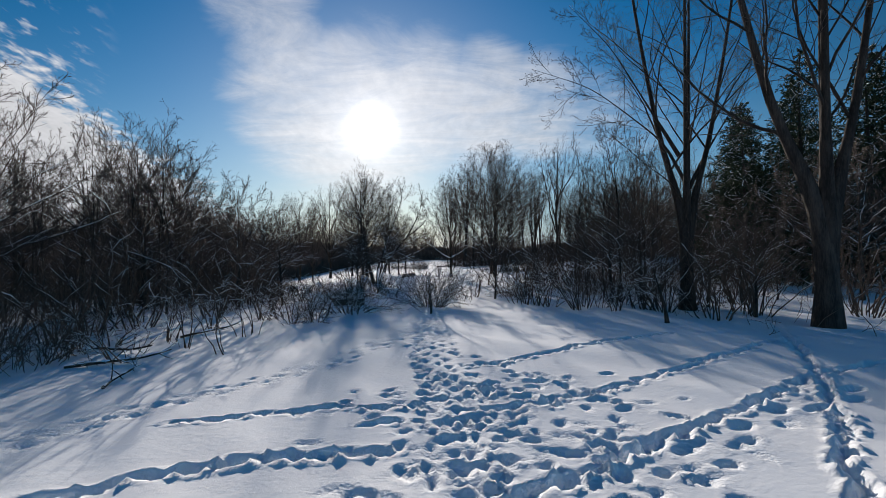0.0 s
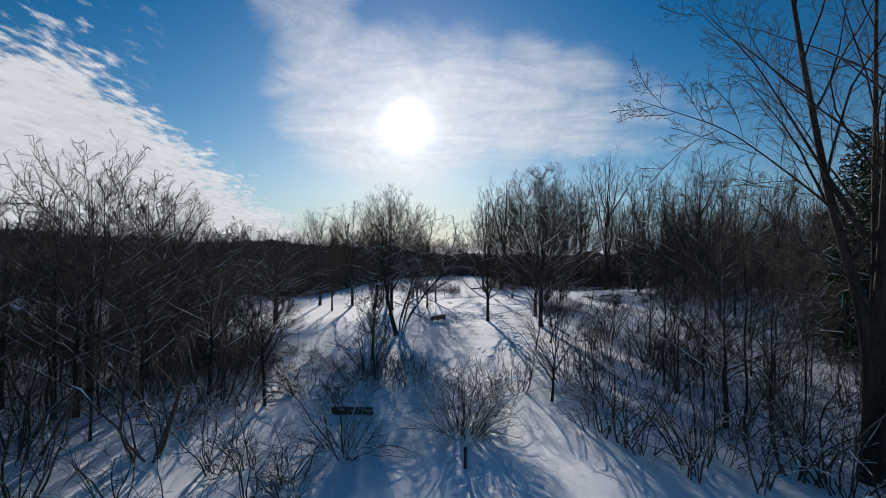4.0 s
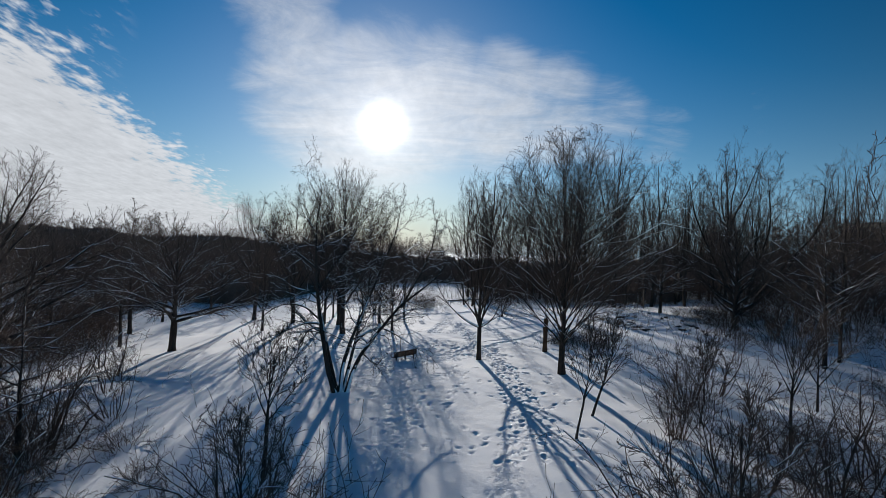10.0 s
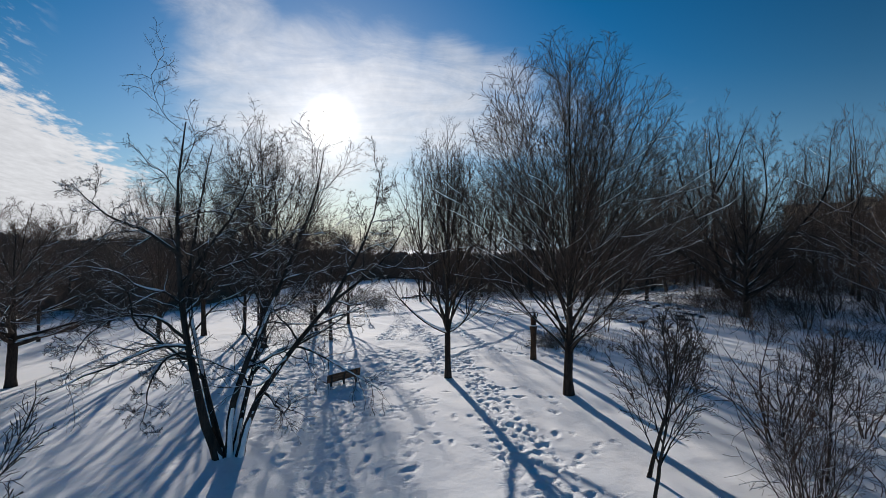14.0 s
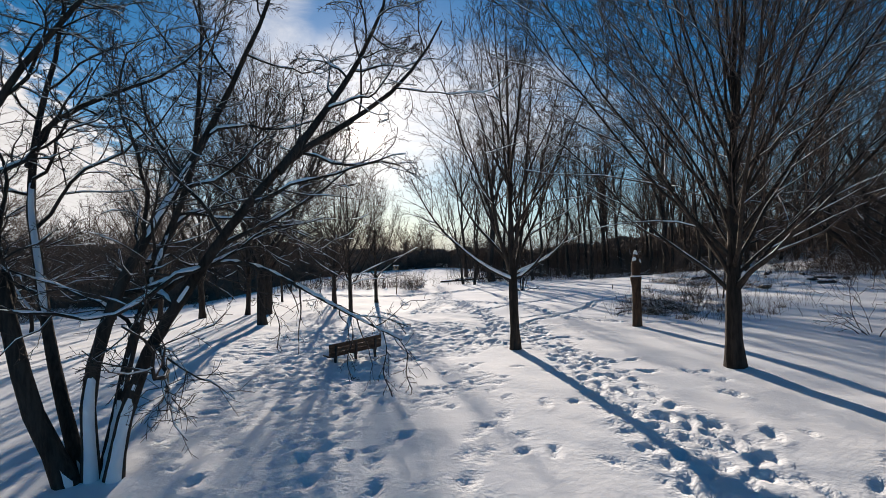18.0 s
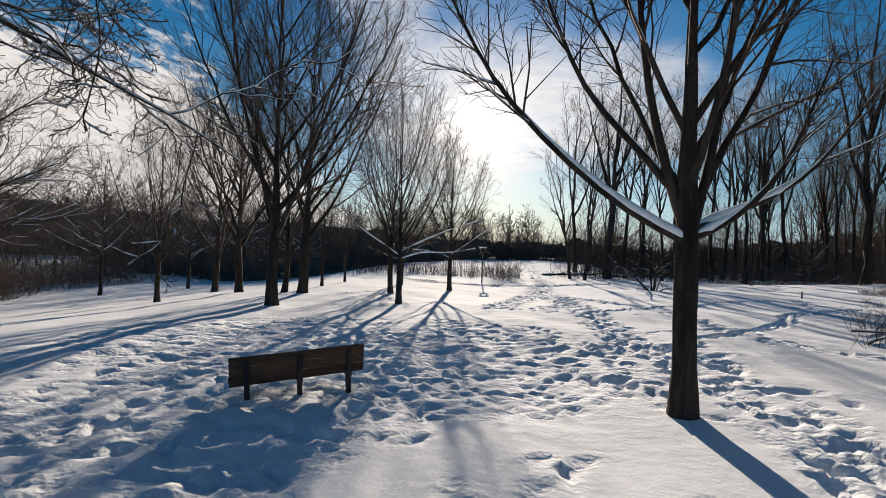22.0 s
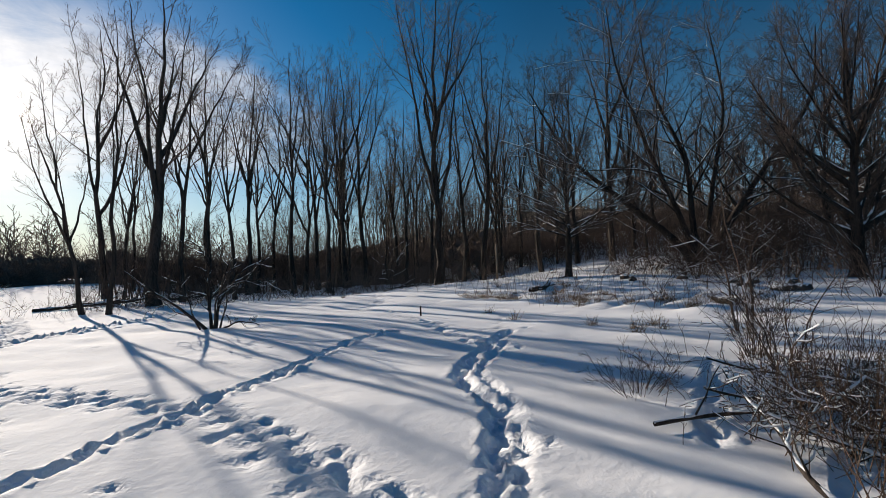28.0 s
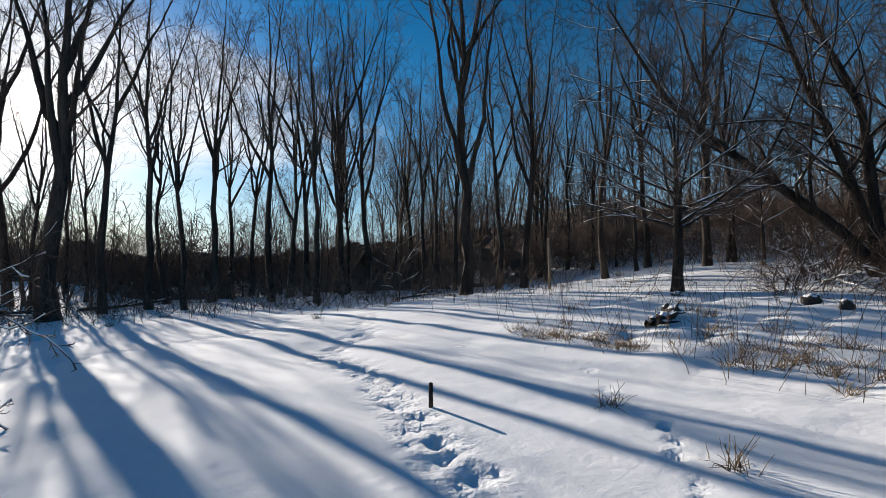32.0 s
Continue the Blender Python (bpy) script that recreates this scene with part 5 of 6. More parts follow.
for k, (x, y, size) in enumerate(((28.0, 79.0, 1.0), (30.0, 77.4, 1.1), (31.6, 80.2, 1.2), (29.6, 82.6, 0.9), (33.0, 77.0, 1.2), (35.2, 79.6, 1.2), (27.2, 82.4, 0.7), (34.6, 84.0, 1.1), (26.4, 76.2, 0.8), (31.0, 73.6, 1.2))):
    copy_thing(sprawl, spot(x, y, 61 * k, size))
for k, (x, y, size) in enumerate(((12.0, 37.6, 0.9), (14.5, 39.4, 1.0), (17.0, 41.0, 0.9), (15.6, 43.6, 0.75), (18.8, 45.0, 0.9), (12.8, 45.6, 0.6), (20.5, 42.4, 1.0), (16.8, 37.2, 1.1), (10.8, 42.6, 0.6))):
    copy_thing(bushes[k % 4], spot(x, y, 77 * k, size))
for k, (x, y, size) in enumerate(((5.5, 38.6, 0.95), (10.6, 39.2, 0.85))):
    copy_thing(bushes[1], spot(x, y, 130 * k, size))


def far_woods():
    """Brush and low woods that close the view all round, too many stems to count."""
    global rng
    rng = np.random.default_rng(99)
    x, y = rng.uniform(-75, 85, 90000), rng.uniform(-5, 165, 90000)
    rim = wood_rim(x)
    left_edge = -31 - 0.2 * np.abs(y - 70) - 8 * ramp(y, 72, 95)
    keep = ((y > rim) & (y < rim + 9)) | ((x < left_edge) & (x > left_edge - 9) & (y < 112)) | ((x > 41) & (x < 49) & (y > 22) & (y < 104))
    x, y = x[keep][:3800], y[keep][:3800]
    n = len(x)
    start = np.stack([x, y, land(x, y) - 0.1], axis=1)
    way = np.concatenate([rng.normal(0, 0.45, (n, 2)), np.ones((n, 1))], axis=1)
    P = curve(start, way, rng.uniform(1.6, 4.0, n) + 1.2 * (x > 5), 3, 0.02, 0.15)
    R = taper(rng.uniform(0.012, 0.026, n), 3, 0.3, 0.012)
    P1, R1 = sprout(P, R, 6, (0.08, 1.0), (25, 75), 0.55, 2, 0.05, 0.12, 0.65, 0.014)
    P2, R2 = sprout(P1, R1, 2, (0.2, 1.0), (25, 60), 0.6, 2, 0.03, 0.1, 0.85, 0.013)
    # the last belt of trees before the sky
    m = 1000
    a = rng.uniform(-1.05, 1.15, m)
    a = np.where((a > 0.02) & (a < 0.4) & (rng.random(m) < 0.6), a - 1.0, a)
    far = rng.uniform(118, 190, m)
    gx, gy = np.sin(a) * far, 20 + np.cos(a) * far
    Q = curve(np.stack([gx, gy, land(gx, gy) - 0.2], axis=1), np.concatenate([rng.normal(0, 0.2, (m, 2)), np.ones((m, 1))], axis=1), rng.uniform(5.5, 10.5, m) + 5.0 * ramp(-gx, 5, 30), 4, 0.02, 0.1)
    S = taper(rng.uniform(0.07, 0.14, m), 4, 0.3, 0.04)
    Q1, S1 = sprout(Q, S, 12, (0.06, 1.0), (20, 60), 0.42, 3, 0.06, 0.12, 0.5, 0.035)
    Q2, S2 = sprout(Q1, S1, 4, (0.1, 1.0), (25, 65), 0.5, 2, 0.03, 0.1, 0.7, 0.034)
    ob = link_mesh("far_woods", *joined([tube(P, R, 3), tube(P1, R1, 3), tube(P2, R2, 3), tube(Q, S, 3), tube(Q1, S1, 3), tube(Q2, S2, 3)]), THICKET)
    tagged(ob, "dense dark belt of bare brush and low woods round the park", "woods", kind="stuff")


far_woods()


def spruce(x, y, h, seed, label, turn=0.0):
    global rng
    rng = np.random.default_rng(seed)
    top = thing("spruce", spot(x, y, turn), label, "spruce tree", "spruces")
    trunk = straight(h, (0, 0), 0.02)[None]
    R = taper(np.array([h * 0.016]), 14, 0.1, 0.01)
    link_mesh("trunk", *tube(trunk, R, 8), BARK, top)
    n = 150
    t = np.linspace(0.05, 0.98, n)
    a = np.arange(n) * 2.4 + rng.normal(0, 0.2, n)
    start = np.stack([np.zeros(n), np.zeros(n), t * h], axis=1)
    way = np.stack([np.cos(a), np.sin(a), 0.25 - 0.5 * (1 - t)], axis=1)
    L = ((1 - t) ** 0.8 * h * 0.27 + 0.25) * rng.uniform(0.75, 1.1, n)
    P = curve(start, way, L, 7, -0.03, 0.05)
    RR = taper(0.02 + 0.03 * (1 - t), 7, 0.3, 0.01)
    P1, R1 = sprout(P, RR, 8, (0.15, 1.0), (35, 60), 0.42, 3, -0.08, 0.06, 0.8, 0.02, 0.6, 0.4)
    P2, R2 = sprout(P1, R1, 5, (0.1, 1.0), (30, 60), 0.55, 2, -0.12, 0.08, 0.9, 0.02, 0.5, 0.3)
    tagged(link_mesh("bough_growth", *joined([tube(P, RR, 4), tube(P1, R1 * 1.7, 3), tube(P2, R2 * 1.7, 3)]), NEEDLES, top, "drooping dark green boughs"), kind="stuff")
    pick = rng.random(len(P1)) < 0.3
    Q = P1[pick].copy()
    Q[..., 2] += 0.035
    tagged(link_mesh("snow", *tube(Q, R1[pick] * rng.uniform(0.6, 2.6, (pick.sum(), 1)), 4), SNOW_CAP, top, "clumps of snow on the boughs"), kind="stuff")
    return top


firs = [spruce(27.5, 43.0, 16.0, 111, "dark spruce with snow on its drooping boughs"), spruce(32.0, 42.0, 20.5, 112, "tall dark spruce laden with snow")]
for k, (x, y, size) in enumerate(((36.5, 40.5, 1.25), (41, 44, 1.0), (30, 48, 1.05), (43, 37, 1.05), (37, 50, 1.2), (47, 46, 1.1))):
    copy_thing(firs[k % 2], spot(x, y, 50 * k, size))


# ---- things in the park ----
def bench(x, y, turn, label, long=1.9, sink=0.24, tilt=0.0):
    top = thing("park_bench", spot(x, y, turn, 1.0, sink) @ pose(0, 0, 0, 0, -tilt, 0), label, "bench", "park benches")
    for o in (-long * 0.38, 0.0, long * 0.38):
        part("leg", box(bmesh.new(), (0.07, 0.07, 0.5), pose(o, 0.02, 0.22), 0.008), IRON, top)
        part("back_support", box(bmesh.new(), (0.075, 0.05, 0.42), pose(o, -0.068, 0.62, 10), 0.008), IRON, top)
        part("seat_bracket", box(bmesh.new(), (0.06, 0.46, 0.05), pose(o, 0.2, 0.44), 0.006), IRON, top)
    for k in range(3):
        z = 0.55 + k * 0.135
        part("back_slat", box(bmesh.new(), (long, 0.045, 0.125), pose(0, -0.02 - 0.178 * (z - 0.5), z, 10), 0.008), PLANK, top)
    for k in range(3):
        part("seat_slat", box(bmesh.new(), (long, 0.125, 0.045), pose(0, 0.08 + k * 0.14, 0.487), 0.008), PLANK, top)
    b = bmesh.new()
    bmesh.ops.create_grid(b, x_segments=30, y_segments=6, size=0.5, matrix=pose(0, 0.24, 0.0) @ Matrix.Diagonal((long * 0.98, 0.4, 1, 1)))
    for v in b.verts:
        edge_fall = min(1.0, (0.5 - abs(v.co.x) / (long * 0.98)) * 14) * min(1.0, (0.5 - abs(v.co.y - 0.24) / 0.4) * 5)
        v.co.z = 0.512 + 0.075 * max(edge_fall, 0.0) * (1 + 0.3 * noise.noise(v.co * 4))
    part("snow", b, SNOW_CAP, top, "soft snow on the seat", True)
    return top


bench(-2.9, 60.57, 36, "brown slatted park bench on dark steel posts, snow on the seat", 1.84, 0.22, 3.8)
bench(-5.3, 31.6, 4, "brown slatted park bench beside a bare shrub", 1.9, 0.5)


def totem(x, y):
    """A log carved as a standing bird, with snow on its head and back."""
    ob_z = float(land(x, y)) - 0.1
    rings = ((0.0, 0.21), (0.15, 0.19), (0.6, 0.172), (1.1, 0.165), (1.6, 0.172), (1.82, 0.185), (1.93, 0.21), (2.01, 0.205), (2.06, 0.158), (2.2, 0.155), (2.4, 0.175), (2.55, 0.17), (2.66, 0.14),
             (2.76, 0.105), (2.86, 0.09), (2.95, 0.078), (3.01, 0.03))
    bm = bmesh.new()
    loops = []
    for z, r in rings:
        loop = []
        for k in range(18):
            a = k * math.tau / 18
            w = r * (1 + 0.07 * noise.noise(Vector((math.cos(a) * 2, math.sin(a) * 2, z * 3))))
            w *= 1 + (0.22 * max(0, math.cos(a - 0.3)) if 2.2 < z < 2.65 else 0.1 * max(0, math.cos(a - 3.3)) if 1.7 < z < 2.02 else 0)
            loop.append(bm.verts.new((math.cos(a) * w, math.sin(a) * w * 0.92, z)))
        loops.append(loop)
    for lo, hi in zip(loops, loops[1:]):
        for k in range(18):
            bm.faces.new((lo[k], lo[(k + 1) % 18], hi[(k + 1) % 18], hi[k]))
    bm.faces.new(loops[-1])
    ob = part("carved_log", bm, CARVED, None, "", True)
    tagged(ob, "tall log carved as a perched bird, standing in snow beside weeds", "wood carving")
    ob.matrix_basis = pose(x, y, ob_z)
    for spot_at, tilt, size in (((-0.01, -0.02, 2.94), 0, (0.075, 0.07, 0.12)), ((-0.09, -0.07, 2.69), 30, (0.07, 0.06, 0.12)), ((0.13, -0.06, 2.6), 15, (0.05, 0.06, 0.12)), ((-0.03, -0.03, 2.03), 0, (0.21, 0.19, 0.045))):
        cap = bmesh.new()
        bmesh.ops.create_icosphere(cap, subdivisions=3, radius=1.0, matrix=pose(*spot_at, tilt) @ Matrix.Diagonal((*size, 1)))
        for v in cap.verts:
            v.co += Vector((noise.noise(v.co * 9), noise.noise(v.co * 9 + Vector((5, 0, 0))), 0)) * 0.03
        s = tagged(part("snow_cap", cap, SNOW_CAP, None, "", True), "snow settled on the carved log", "snow", "snow on the carving")
        s.matrix_basis = pose(x, y, ob_z)


totem(7.6, 63.9)


def post(x, y, h, r, label, mat, category="post", lean=(0, 0), name="post"):
    b = bmesh.new()
    bmesh.ops.create_cone(b, cap_ends=True, segments=10, radius1=r, radius2=r * 0.92, depth=h, matrix=pose(0, 0, h / 2))
    bmesh.ops.bevel(b, geom=[e for e in b.edges if all(v.co.z > h - 0.01 for v in e.verts)], offset=r * 0.2, segments=2, affect="EDGES")
    ob = tagged(part(name, b, mat, None, "", True), label, category)
    ob.matrix_basis = spot(x, y) @ pose(0, 0, 0, lean[0], lean[1], 0)
    return ob


post(-0.1, 26.2, 0.75, 0.06, "short dark wooden marker post in the path", BARK, "marker post")
post(13.0, 80.9, 0.38, 0.033, "short dark stake sticking out of the snow", BARK, "stake")
post(27.3, 93.0, 2.6, 0.07, "pale weathered post at the wood's edge", POST_WOOD)
slender(4.3, 97.0, 17, 0.15, 68, "slim bare tree beside the path", (0.01, 0.0), 0.6, forks=2, low=0.25)


def feeder(x, y):
    top = thing("bird_feeder", spot(x, y, 20), "pale bird feeder on a post, roofed with snow", "bird feeder")
    b = bmesh.new()
    bmesh.ops.create_cone(b, cap_ends=True, segments=10, radius1=0.045, radius2=0.04, depth=2.2, matrix=pose(0, 0, 1.1))
    part("post", b, POST_WOOD, top, "grey wooden post", True)
    part("tray", box(bmesh.new(), (0.42, 0.34, 0.04), pose(0, 0, 2.21), 0.006), POST_WOOD, top)
    for s in (-1, 1):
        part("side_panel", box(bmesh.new(), (0.02, 0.26, 0.24), pose(s * 0.15, 0, 2.34)), POST_WOOD, top)
        part("roof_board", box(bmesh.new(), (0.28, 0.36, 0.02), pose(s * 0.11, 0, 2.5, 0, s * 24, 0), 0.004), POST_WOOD, top)
    cap = box(bmesh.new(), (0.44, 0.38, 0.07), pose(0, 0, 2.565), 0.03)
    part("snow", cap, SNOW_CAP, top, "snow on the roof", True)


feeder(-3.4, 88.6)


def snag(x, y):
    global rng
    rng = np.random.default_rng(15)
    stems = [one_line([(0, 0, -0.1), (-0.1, 0, 0.8), (-0.35, 0.1, 1.7), (-0.55, 0.1, 2.4)], 10)]
    levels = [lv(4, (0.6, 1.0), (50, 80), 0.5, 7, 5, 0.0, 0.12, 0.6, 0.012), lv(3, (0.3, 1.0), (30, 60), 0.4, 4, 3, 0.0, 0.15, 0.6, 0.006)]
    tree(spot(x, y), "crooked dead stem with snow on its side branches", stems, [0.1], levels, snow=2, category="dead tree", group="", name="dead_tree")


snag(9.9, 20.8)


def lump(name, x, y, size, seed, mat, label, category, group="", sink=0.3, snow=True):
    """A rock or log end, uneven, half sunk in the snow."""
    top = thing(name, spot(x, y, seed * 37, 1.0, 0.0), label, category, group)
    for piece, scale, up, m, tag in (("body", 1.0, 0.0, mat, ""), ("snow", 0.8, size[2] * 0.3, SNOW_CAP, "snow on top")):
        if piece == "snow" and not snow:
            continue
        b = bmesh.new()
        bmesh.ops.create_icosphere(b, subdivisions=3, radius=1.0)
        for v in b.verts:
            w = 1 + 0.25 * noise.noise(v.co * 1.7 + Vector((seed * 3.1, 0, 0))) + 0.1 * noise.noise(v.co * 5 + Vector((seed, 2, 0)))
            v.co = Vector((v.co.x * size[0], v.co.y * size[1], v.co.z * size[2])) * w * scale + Vector((0, 0, size[2] * (1 - sink) * 0.6 + up))
        part(piece, b, m, top, tag, True)
    return top


random.seed(33)
for k in range(16):
    x, y = random.uniform(18, 26), random.uniform(72, 86)
    x, y = 19 + (y - 72) * 0.1 + random.uniform(0, 6), y
    lump("rock", x, y, (random.uniform(0.15, 0.42), random.uniform(0.12, 0.28), random.uniform(0.1, 0.2)), k, STONE, "dark rock half buried under snow", "rock", "rocks by the wood")


def fallen_log(x, y, long, r, turn, seed, label):
    global rng
    rng = np.random.default_rng(seed)
    top = thing("fallen_log", spot(x, y, turn, 1.0, -r * 0.5), label, "log", "fallen branches")
    P = one_line([(-long / 2, 0, 0), (-long / 4, 0.08, 0.04), (long / 4, -0.1, 0.12), (long / 2, 0.05, 0.3)], 12)[None]
    R = taper(np.array([r]), 12, 0.45, 0.01)
    link_mesh("trunk", *tube(P, R, 8), BARK, top)
    P1, R1 = sprout(P, R, 7, (0.2, 1.0), (30, 70), 0.4, 6, 0.03, 0.16, 0.55, 0.006)
    for j in range(len(P1)):
        link_mesh("branch", *tube(P1[j:j + 1], R1[j:j + 1], 5), BARK, top)
    tagged(link_mesh("snow", *joined([snow_on(P, R, 6), snow_on(P1, R1, 4)]), SNOW_CAP, top, "snow along the log"), kind="stuff")


for x, y, long, r, turn, seed in ((20.5, 82.3, 1.6, 0.13, 10, 1), (9.0, 68.2, 2.2, 0.03, 40, 2), (9.9, 68.9, 2.4, 0.028, -30, 3), (11.2, 67.3, 2.2, 0.035, 70, 4), (10.4, 68.0, 2.0, 0.03, 10, 5), (9.4, 67.6, 1.8, 0.025, 95, 13), (10.6, 68.8, 2.2, 0.028, 150, 14),
                                  (12.0, 69.4, 2.0, 0.03, 130, 6), (-9.6, 15.4, 2.8, 0.05, 20, 7), (-10.8, 17.3, 3.2, 0.06, -25, 8), (-9.4, 21.5, 3.0, 0.05, 60, 9), (3.0, 103.0, 4.5, 0.1, 20, 10),
                                  (24.0, 100.0, 4.0, 0.06, 15, 11), (9.6, 107.0, 4.6, 0.12, 25, 15), (4.6, 104.5, 4.0, 0.13, -12, 16), (19.6, 76.0, 1.8, 0.07, 30, 17), (-8.4, 13.6, 2.2, 0.04, 100, 12)):
    fallen_log(x, y, long, r, turn, seed, "fallen branch half buried in snow")


def weeds():
    """Dry stalks and straw that poke out of the snow."""
    global rng
    rng = np.random.default_rng(77)
    along_edge = np.linspace(73, 84.5, 80)
    tufts = np.stack([17.5 + (83 - along_edge) * 0.1 + np.abs(rng.normal(0, 1.2, 80)), along_edge + rng.normal(0, 0.4, 80)], axis=1)
    beds = ((21.8, 80.5, 0.9, 2.6, 14), (15.2, 73.2, 0.5, 0.6, 4), (10.2, 67.2, 0.8, 0.7, 12), (12.8, 65.8, 1.5, 1.6, 14), (23, 95, 6, 2, 16), (-4, 98, 7, 1.5, 10), (15.4, 77.0, 0.9, 1.8, 4))
    tufts = np.concatenate([tufts] + [np.stack([rng.normal(cx, sx, m), rng.normal(cy, sy, m)], axis=1) for cx, cy, sx, sy, m in beds])
    x, y = np.repeat(tufts[:, 0], 34) + rng.normal(0, 0.08, len(tufts) * 34), np.repeat(tufts[:, 1], 34) + rng.normal(0, 0.08, len(tufts) * 34)
    n = len(x)
    start = np.stack([x, y, land(x, y) - 0.05], axis=1)
    way = np.concatenate([rng.normal(0, 0.45, (n, 2)), np.ones((n, 1))], axis=1)
    P = curve(start, way, rng.uniform(0.12, 0.42, n), 4, -0.16, 0.2)
    R = taper(rng.uniform(0.004, 0.009, n), 4, 0.4, 0.003)
    ob = link_mesh("dry_grass", *tube(P, R, 3), STRAW)
    tagged(ob, "tufts of straw-coloured dry grass poking through snow", "dry grass", kind="stuff")
    # brown stalks beside the carving and along the wood's edge
    bx, by = [], []
    for cx, cy, sx, sy, m in ((9.1, 67.2, 0.6, 0.6, 80), (11.4, 65.2, 1.1, 1.2, 110), (13.5, 67.5, 2.0, 1.8, 200), (10.8, 68.3, 1.0, 0.5, 150), (18.9, 74.5, 0.8, 1.2, 60), (18.6, 79.8, 0.8, 2.6, 130), (25.0, 79.0, 2.0, 3.4, 240), (22.5, 88.0, 2.2, 3.5, 150), (4.6, 99.5, 2.4, 1.6, 170), (18, 99.5, 5.0, 1.2, 220)):
        bx.append(rng.normal(cx, sx, m))
        by.append(rng.normal(cy, sy, m))
    x, y = np.concatenate(bx), np.concatenate(by)
    m = len(x)
    P = curve(np.stack([x, y, land(x, y) - 0.05], axis=1), np.concatenate([rng.normal(0, 0.3, (m, 2)), np.ones((m, 1))], axis=1), rng.uniform(0.35, 1.25, m), 5, 0, 0.16)
    R = taper(rng.uniform(0.004, 0.008, m), 5, 0.4, 0.003)
    P1, R1 = sprout(P, R, 4, (0.35, 1.0), (20, 60), 0.3, 3, 0.0, 0.2, 0.7, 0.0028)
    ob = link_mesh("dry_stalks", *joined([tube(P, R, 3), tube(P1, R1, 3)]), STALK)
    tagged(ob, "thin brown dry weed stalks standing in the snow", "dry stalks", kind="stuff")
    # the reed-like stems on the far bank, each with its long shadow
    n = 1100
    x, y = rng.uniform(-19, -1, n), rng.uniform(0, 6, n)
    y = 95 - 0.55 * (x + 3) + y
    P = curve(np.stack([x, y, land(x, y) - 0.05], axis=1), np.concatenate([rng.normal(0, 0.1, (n, 2)), np.ones((n, 1))], axis=1), rng.uniform(0.6, 1.9, n), 4, 0, 0.06)
    ob = link_mesh("reeds", *tube(P, taper(rng.uniform(0.008, 0.016, n), 4, 0.4, 0.005), 3), BRUSH)
    tagged(ob, "thin dark dry stems standing on a snowy bank", "dry stems", kind="stuff")


weeds()


def apartment_building():
    top = thing("apartment_building", pose(212, 248, 8.0, 0, 0, 46), "tan brick apartment building with a flat roof on the hill", "building")
    part("wall", box(bmesh.new(), (18, 46, 22), pose(0, 0, 10.5)), BRICK, top, "tan brick walls")
    roof = part("roof", box(bmesh.new(), (18.6, 46.6, 0.5), pose(0, 0, 21.7), 0.05), ROOFING, top, "dark flat roof edge")
    part("plant_room", box(bmesh.new(), (5, 7, 2.6), pose(1, -8, 23.2), 0.03), BRICK, roof)
    first = part("window", box(bmesh.new(), (0.2, 1.9, 1.6), pose(0, 0, 0)), GLASS, top)
    first.matrix_basis = pose(-9.05, -20, 3.0)
    for j in range(6):
        for k in range(11):
            if j or k:
                o = first.copy()
                scene.collection.objects.link(o)
                o.matrix_basis = pose(-9.05, -20 + k * 4.0, 3.0 + j * 3.2)


apartment_building()


def distant_ridge():
    """The wooded rise beyond the park: an uneven bank with a ragged crest."""
    global rng
    rng = np.random.default_rng(123)
    n = 1500
    a = np.linspace(radians(82), radians(-82), n)
    high = np.interp(np.degrees(-a), (-82, -45, -20, -8, 2, 12, 25, 45, 82), (13, 12, 9.5, 6.8, 5.4, 6.3, 8.8, 15, 18))
    rag = noise_2d(a * 300, a * 0, 3.0, 8) * 0.35 + noise_2d(a * 300, a * 0, 14.0, 9) * 1.1 + rng.uniform(-0.35, 0.45, n)
    rows = []
    for out, up, bump in ((0.0, -0.35, 0.0), (3.0, 0.35, 1.5), (8.0, 0.75, 2.0), (14.0, 1.0, 0.0), (24.0, -0.35, 0.0)):
        d = 185 + out + bump * noise_2d(a * 300, a * 0 + out, 4.0, 10)
        z = np.where(up > 0, high * up + rag * up * (0.4 if up < 1 else 1.0), -6.0)
        rows.append(np.stack([-np.sin(a) * d, 45 + np.cos(a) * d, z], axis=1))
    V = np.stack(rows, axis=1)
    idx = np.arange(n * 5).reshape(n, 5)
    F = np.stack([idx[:-1, :-1], idx[:-1, 1:], idx[1:, 1:], idx[1:, :-1]], axis=-1).reshape(-1, 4)
    ob = link_mesh("backdrop", V.reshape(-1, 3), F, THICKET, None, "", False)
    tagged(ob, "far low ridge of dark bare woods along the horizon", "backdrop", kind="structure")


distant_ridge()


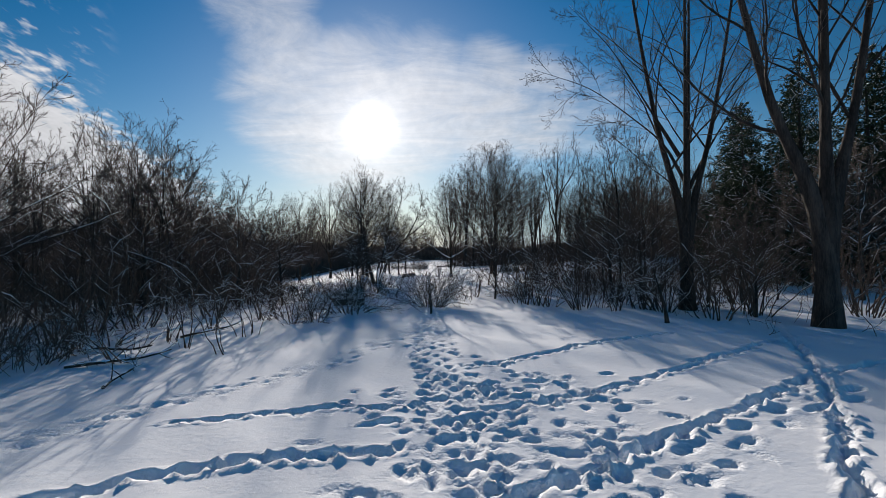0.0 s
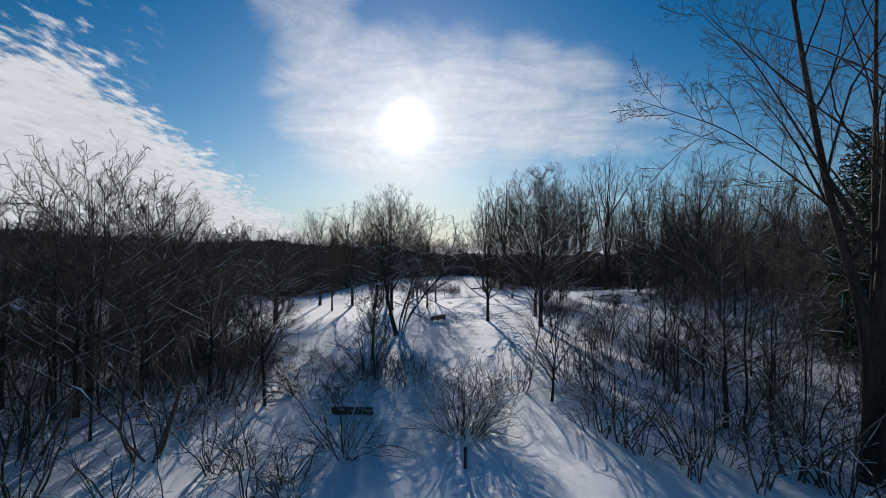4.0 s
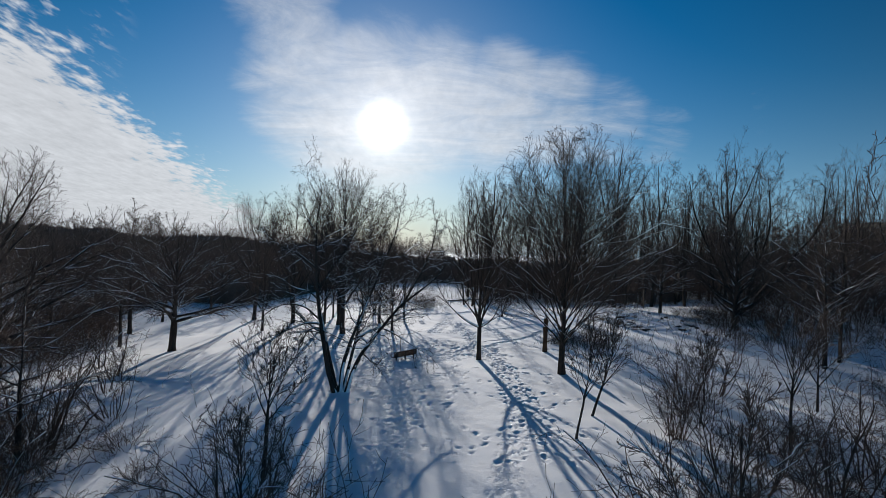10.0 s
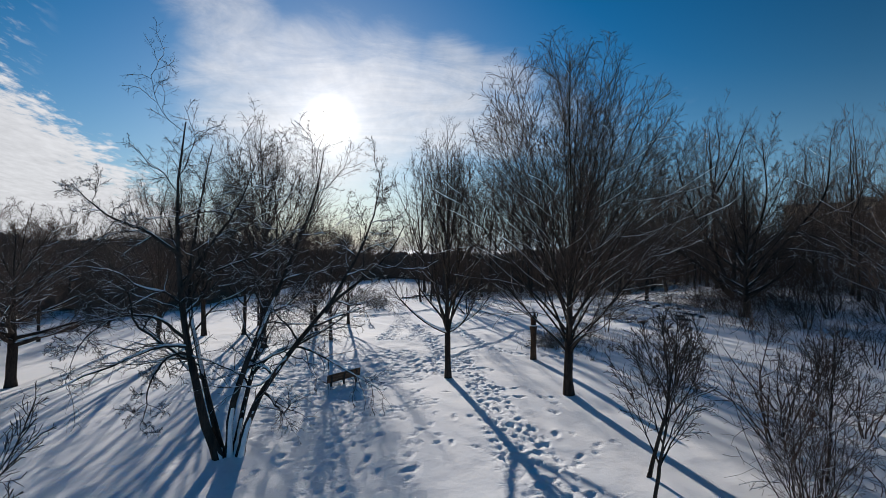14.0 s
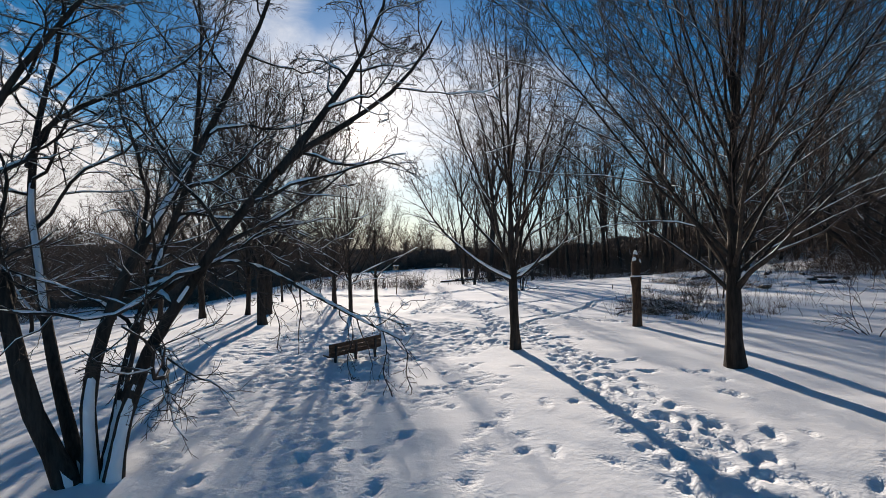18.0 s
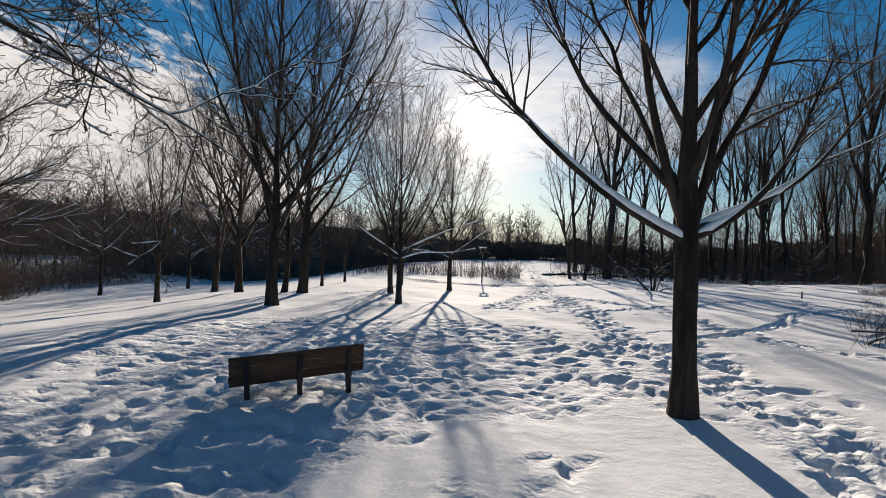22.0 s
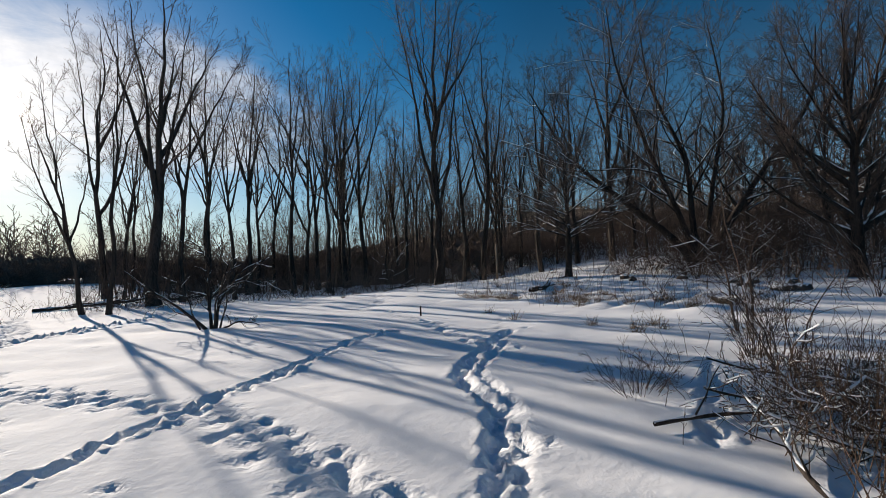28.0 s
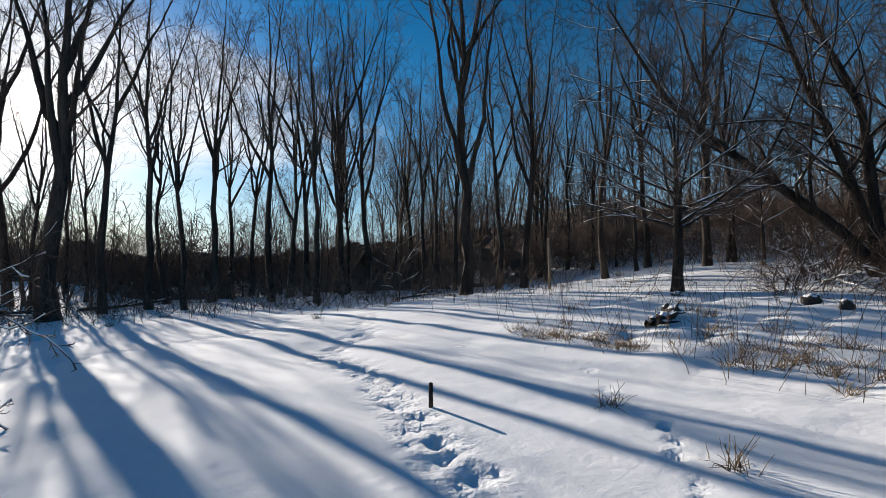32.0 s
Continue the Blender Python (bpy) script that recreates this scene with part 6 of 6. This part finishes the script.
def undergrowth():
    """The tangled inside of the thickets, with twigs that stick out of it."""
    global rng
    rng = np.random.default_rng(321)
    twigs = []
    # the far wood's floor
    gx, gy = np.meshgrid(np.arange(-90, 125, 1.0), np.arange(104, 190, 1.0), indexing="ij")
    gx, gy = gx + rng.uniform(-0.4, 0.4, gx.shape), gy + rng.uniform(-0.4, 0.4, gy.shape)
    rim = wood_rim(gx)
    cover = ramp(np.minimum(gy - rim - 3.0, 189 - gy) + 2.5 * noise_2d(gx, gy, 5.0, 31), 0.0, 4.0)
    z = 3.0 * cover * (0.75 + 0.35 * noise_2d(gx, gy, 3.0, 32)) * rng.uniform(0.25, 1.25, gx.shape)
    z = np.where(cover < 0.02, -0.6, z)
    V = np.stack([gx, gy, land(gx, gy) + z], axis=-1)
    idx = np.arange(gx.size).reshape(gx.shape)
    quads = np.stack([idx[:-1, :-1], idx[1:, :-1], idx[1:, 1:], idx[:-1, 1:]], axis=-1)
    some = (cover[:-1, :-1] + cover[1:, 1:] + cover[1:, :-1] + cover[:-1, 1:] > 0.02) & (rng.random(quads.shape[:2]) < 0.8)
    pieces = [(V.reshape(-1, 3), quads[some])]
    spots = V[(cover > 0.02) & (gy - rim < 12)]
    twigs.append(spots[rng.integers(0, len(spots), 3600)] - np.array((0, 0, 0.4)))
    # the belts at either side
    n = 4200
    by = rng.uniform(12, 108, n)
    bx = np.where(rng.random(n) < 0.55, -31.5 - 0.2 * np.abs(by - 70) - 8 * ramp(by, 72, 95) - rng.uniform(0, 1, n) ** 1.4 * 12, 41.5 + rng.uniform(0, 1, n) ** 1.4 * 11)
    bx = np.where((by < 46) & (bx < 0), -19 - rng.uniform(0, 1, n) * 16, bx)
    twigs.append(np.stack([bx, by, land(bx, by) - 0.05], axis=1))
    # loose brush in the thickets beside the start, and round the carving
    for cx, cy, sx, sy, m in ((15, 34, 4.0, 7, 320), (19, 46, 5, 5, 160), (-18, 28, 3.5, 7, 200), (-16.4, 41.5, 1.5, 2.4, 500), (-5.8, 38.5, 1.4, 2.2, 120), (1.4, 35.5, 1.2, 1.2, 40), (-2.6, 37, 1.4, 1.2, 50), (-12.2, 15.5, 0.9, 1.4, 150), (-16, 37, 2, 3, 330), (-21, 42, 4, 5, 160), (19, 102.5, 8, 2.0, 420), (24, 97, 4, 2.4, 120), (7, 104, 3, 2, 120), (29, 68, 5, 6, 300), (33, 78, 4, 6, 260)):
        bx, by = rng.normal(cx, sx, m), rng.normal(cy, sy, m)
        fits = (bx > 7.5 + 0.25 * np.abs(by - 32)) | (bx < -11.5) | (by > 95) | (abs(cx) < 7)
        twigs.append(np.stack([bx, by, land(bx, by) - 0.05], axis=1)[fits])
    start = np.concatenate(twigs)
    n = len(start)
    way = np.concatenate([rng.normal(0, 0.6, (n, 2)), np.ones((n, 1))], axis=1)
    P = curve(start, way, rng.uniform(0.9, 2.6, n) + 0.8 * (start[:, 0] < -18) + 0.8 * (start[:, 0] > 41), 5, 0.0, 0.25)
    R = taper(rng.uniform(0.009, 0.02, n), 5, 0.3, 0.007)
    P1, R1 = sprout(P, R, 4, (0.2, 1.0), (25, 70), 0.5, 3, 0.0, 0.2, 0.7, 0.007)
    ob = link_mesh("undergrowth", *joined(pieces + [tube(P, R, 3), tube(P1, R1, 3)]), THICKET, None, "", False)
    tagged(ob, "tangled dark brown undergrowth of the thickets round the park", "undergrowth", kind="stuff")


undergrowth()
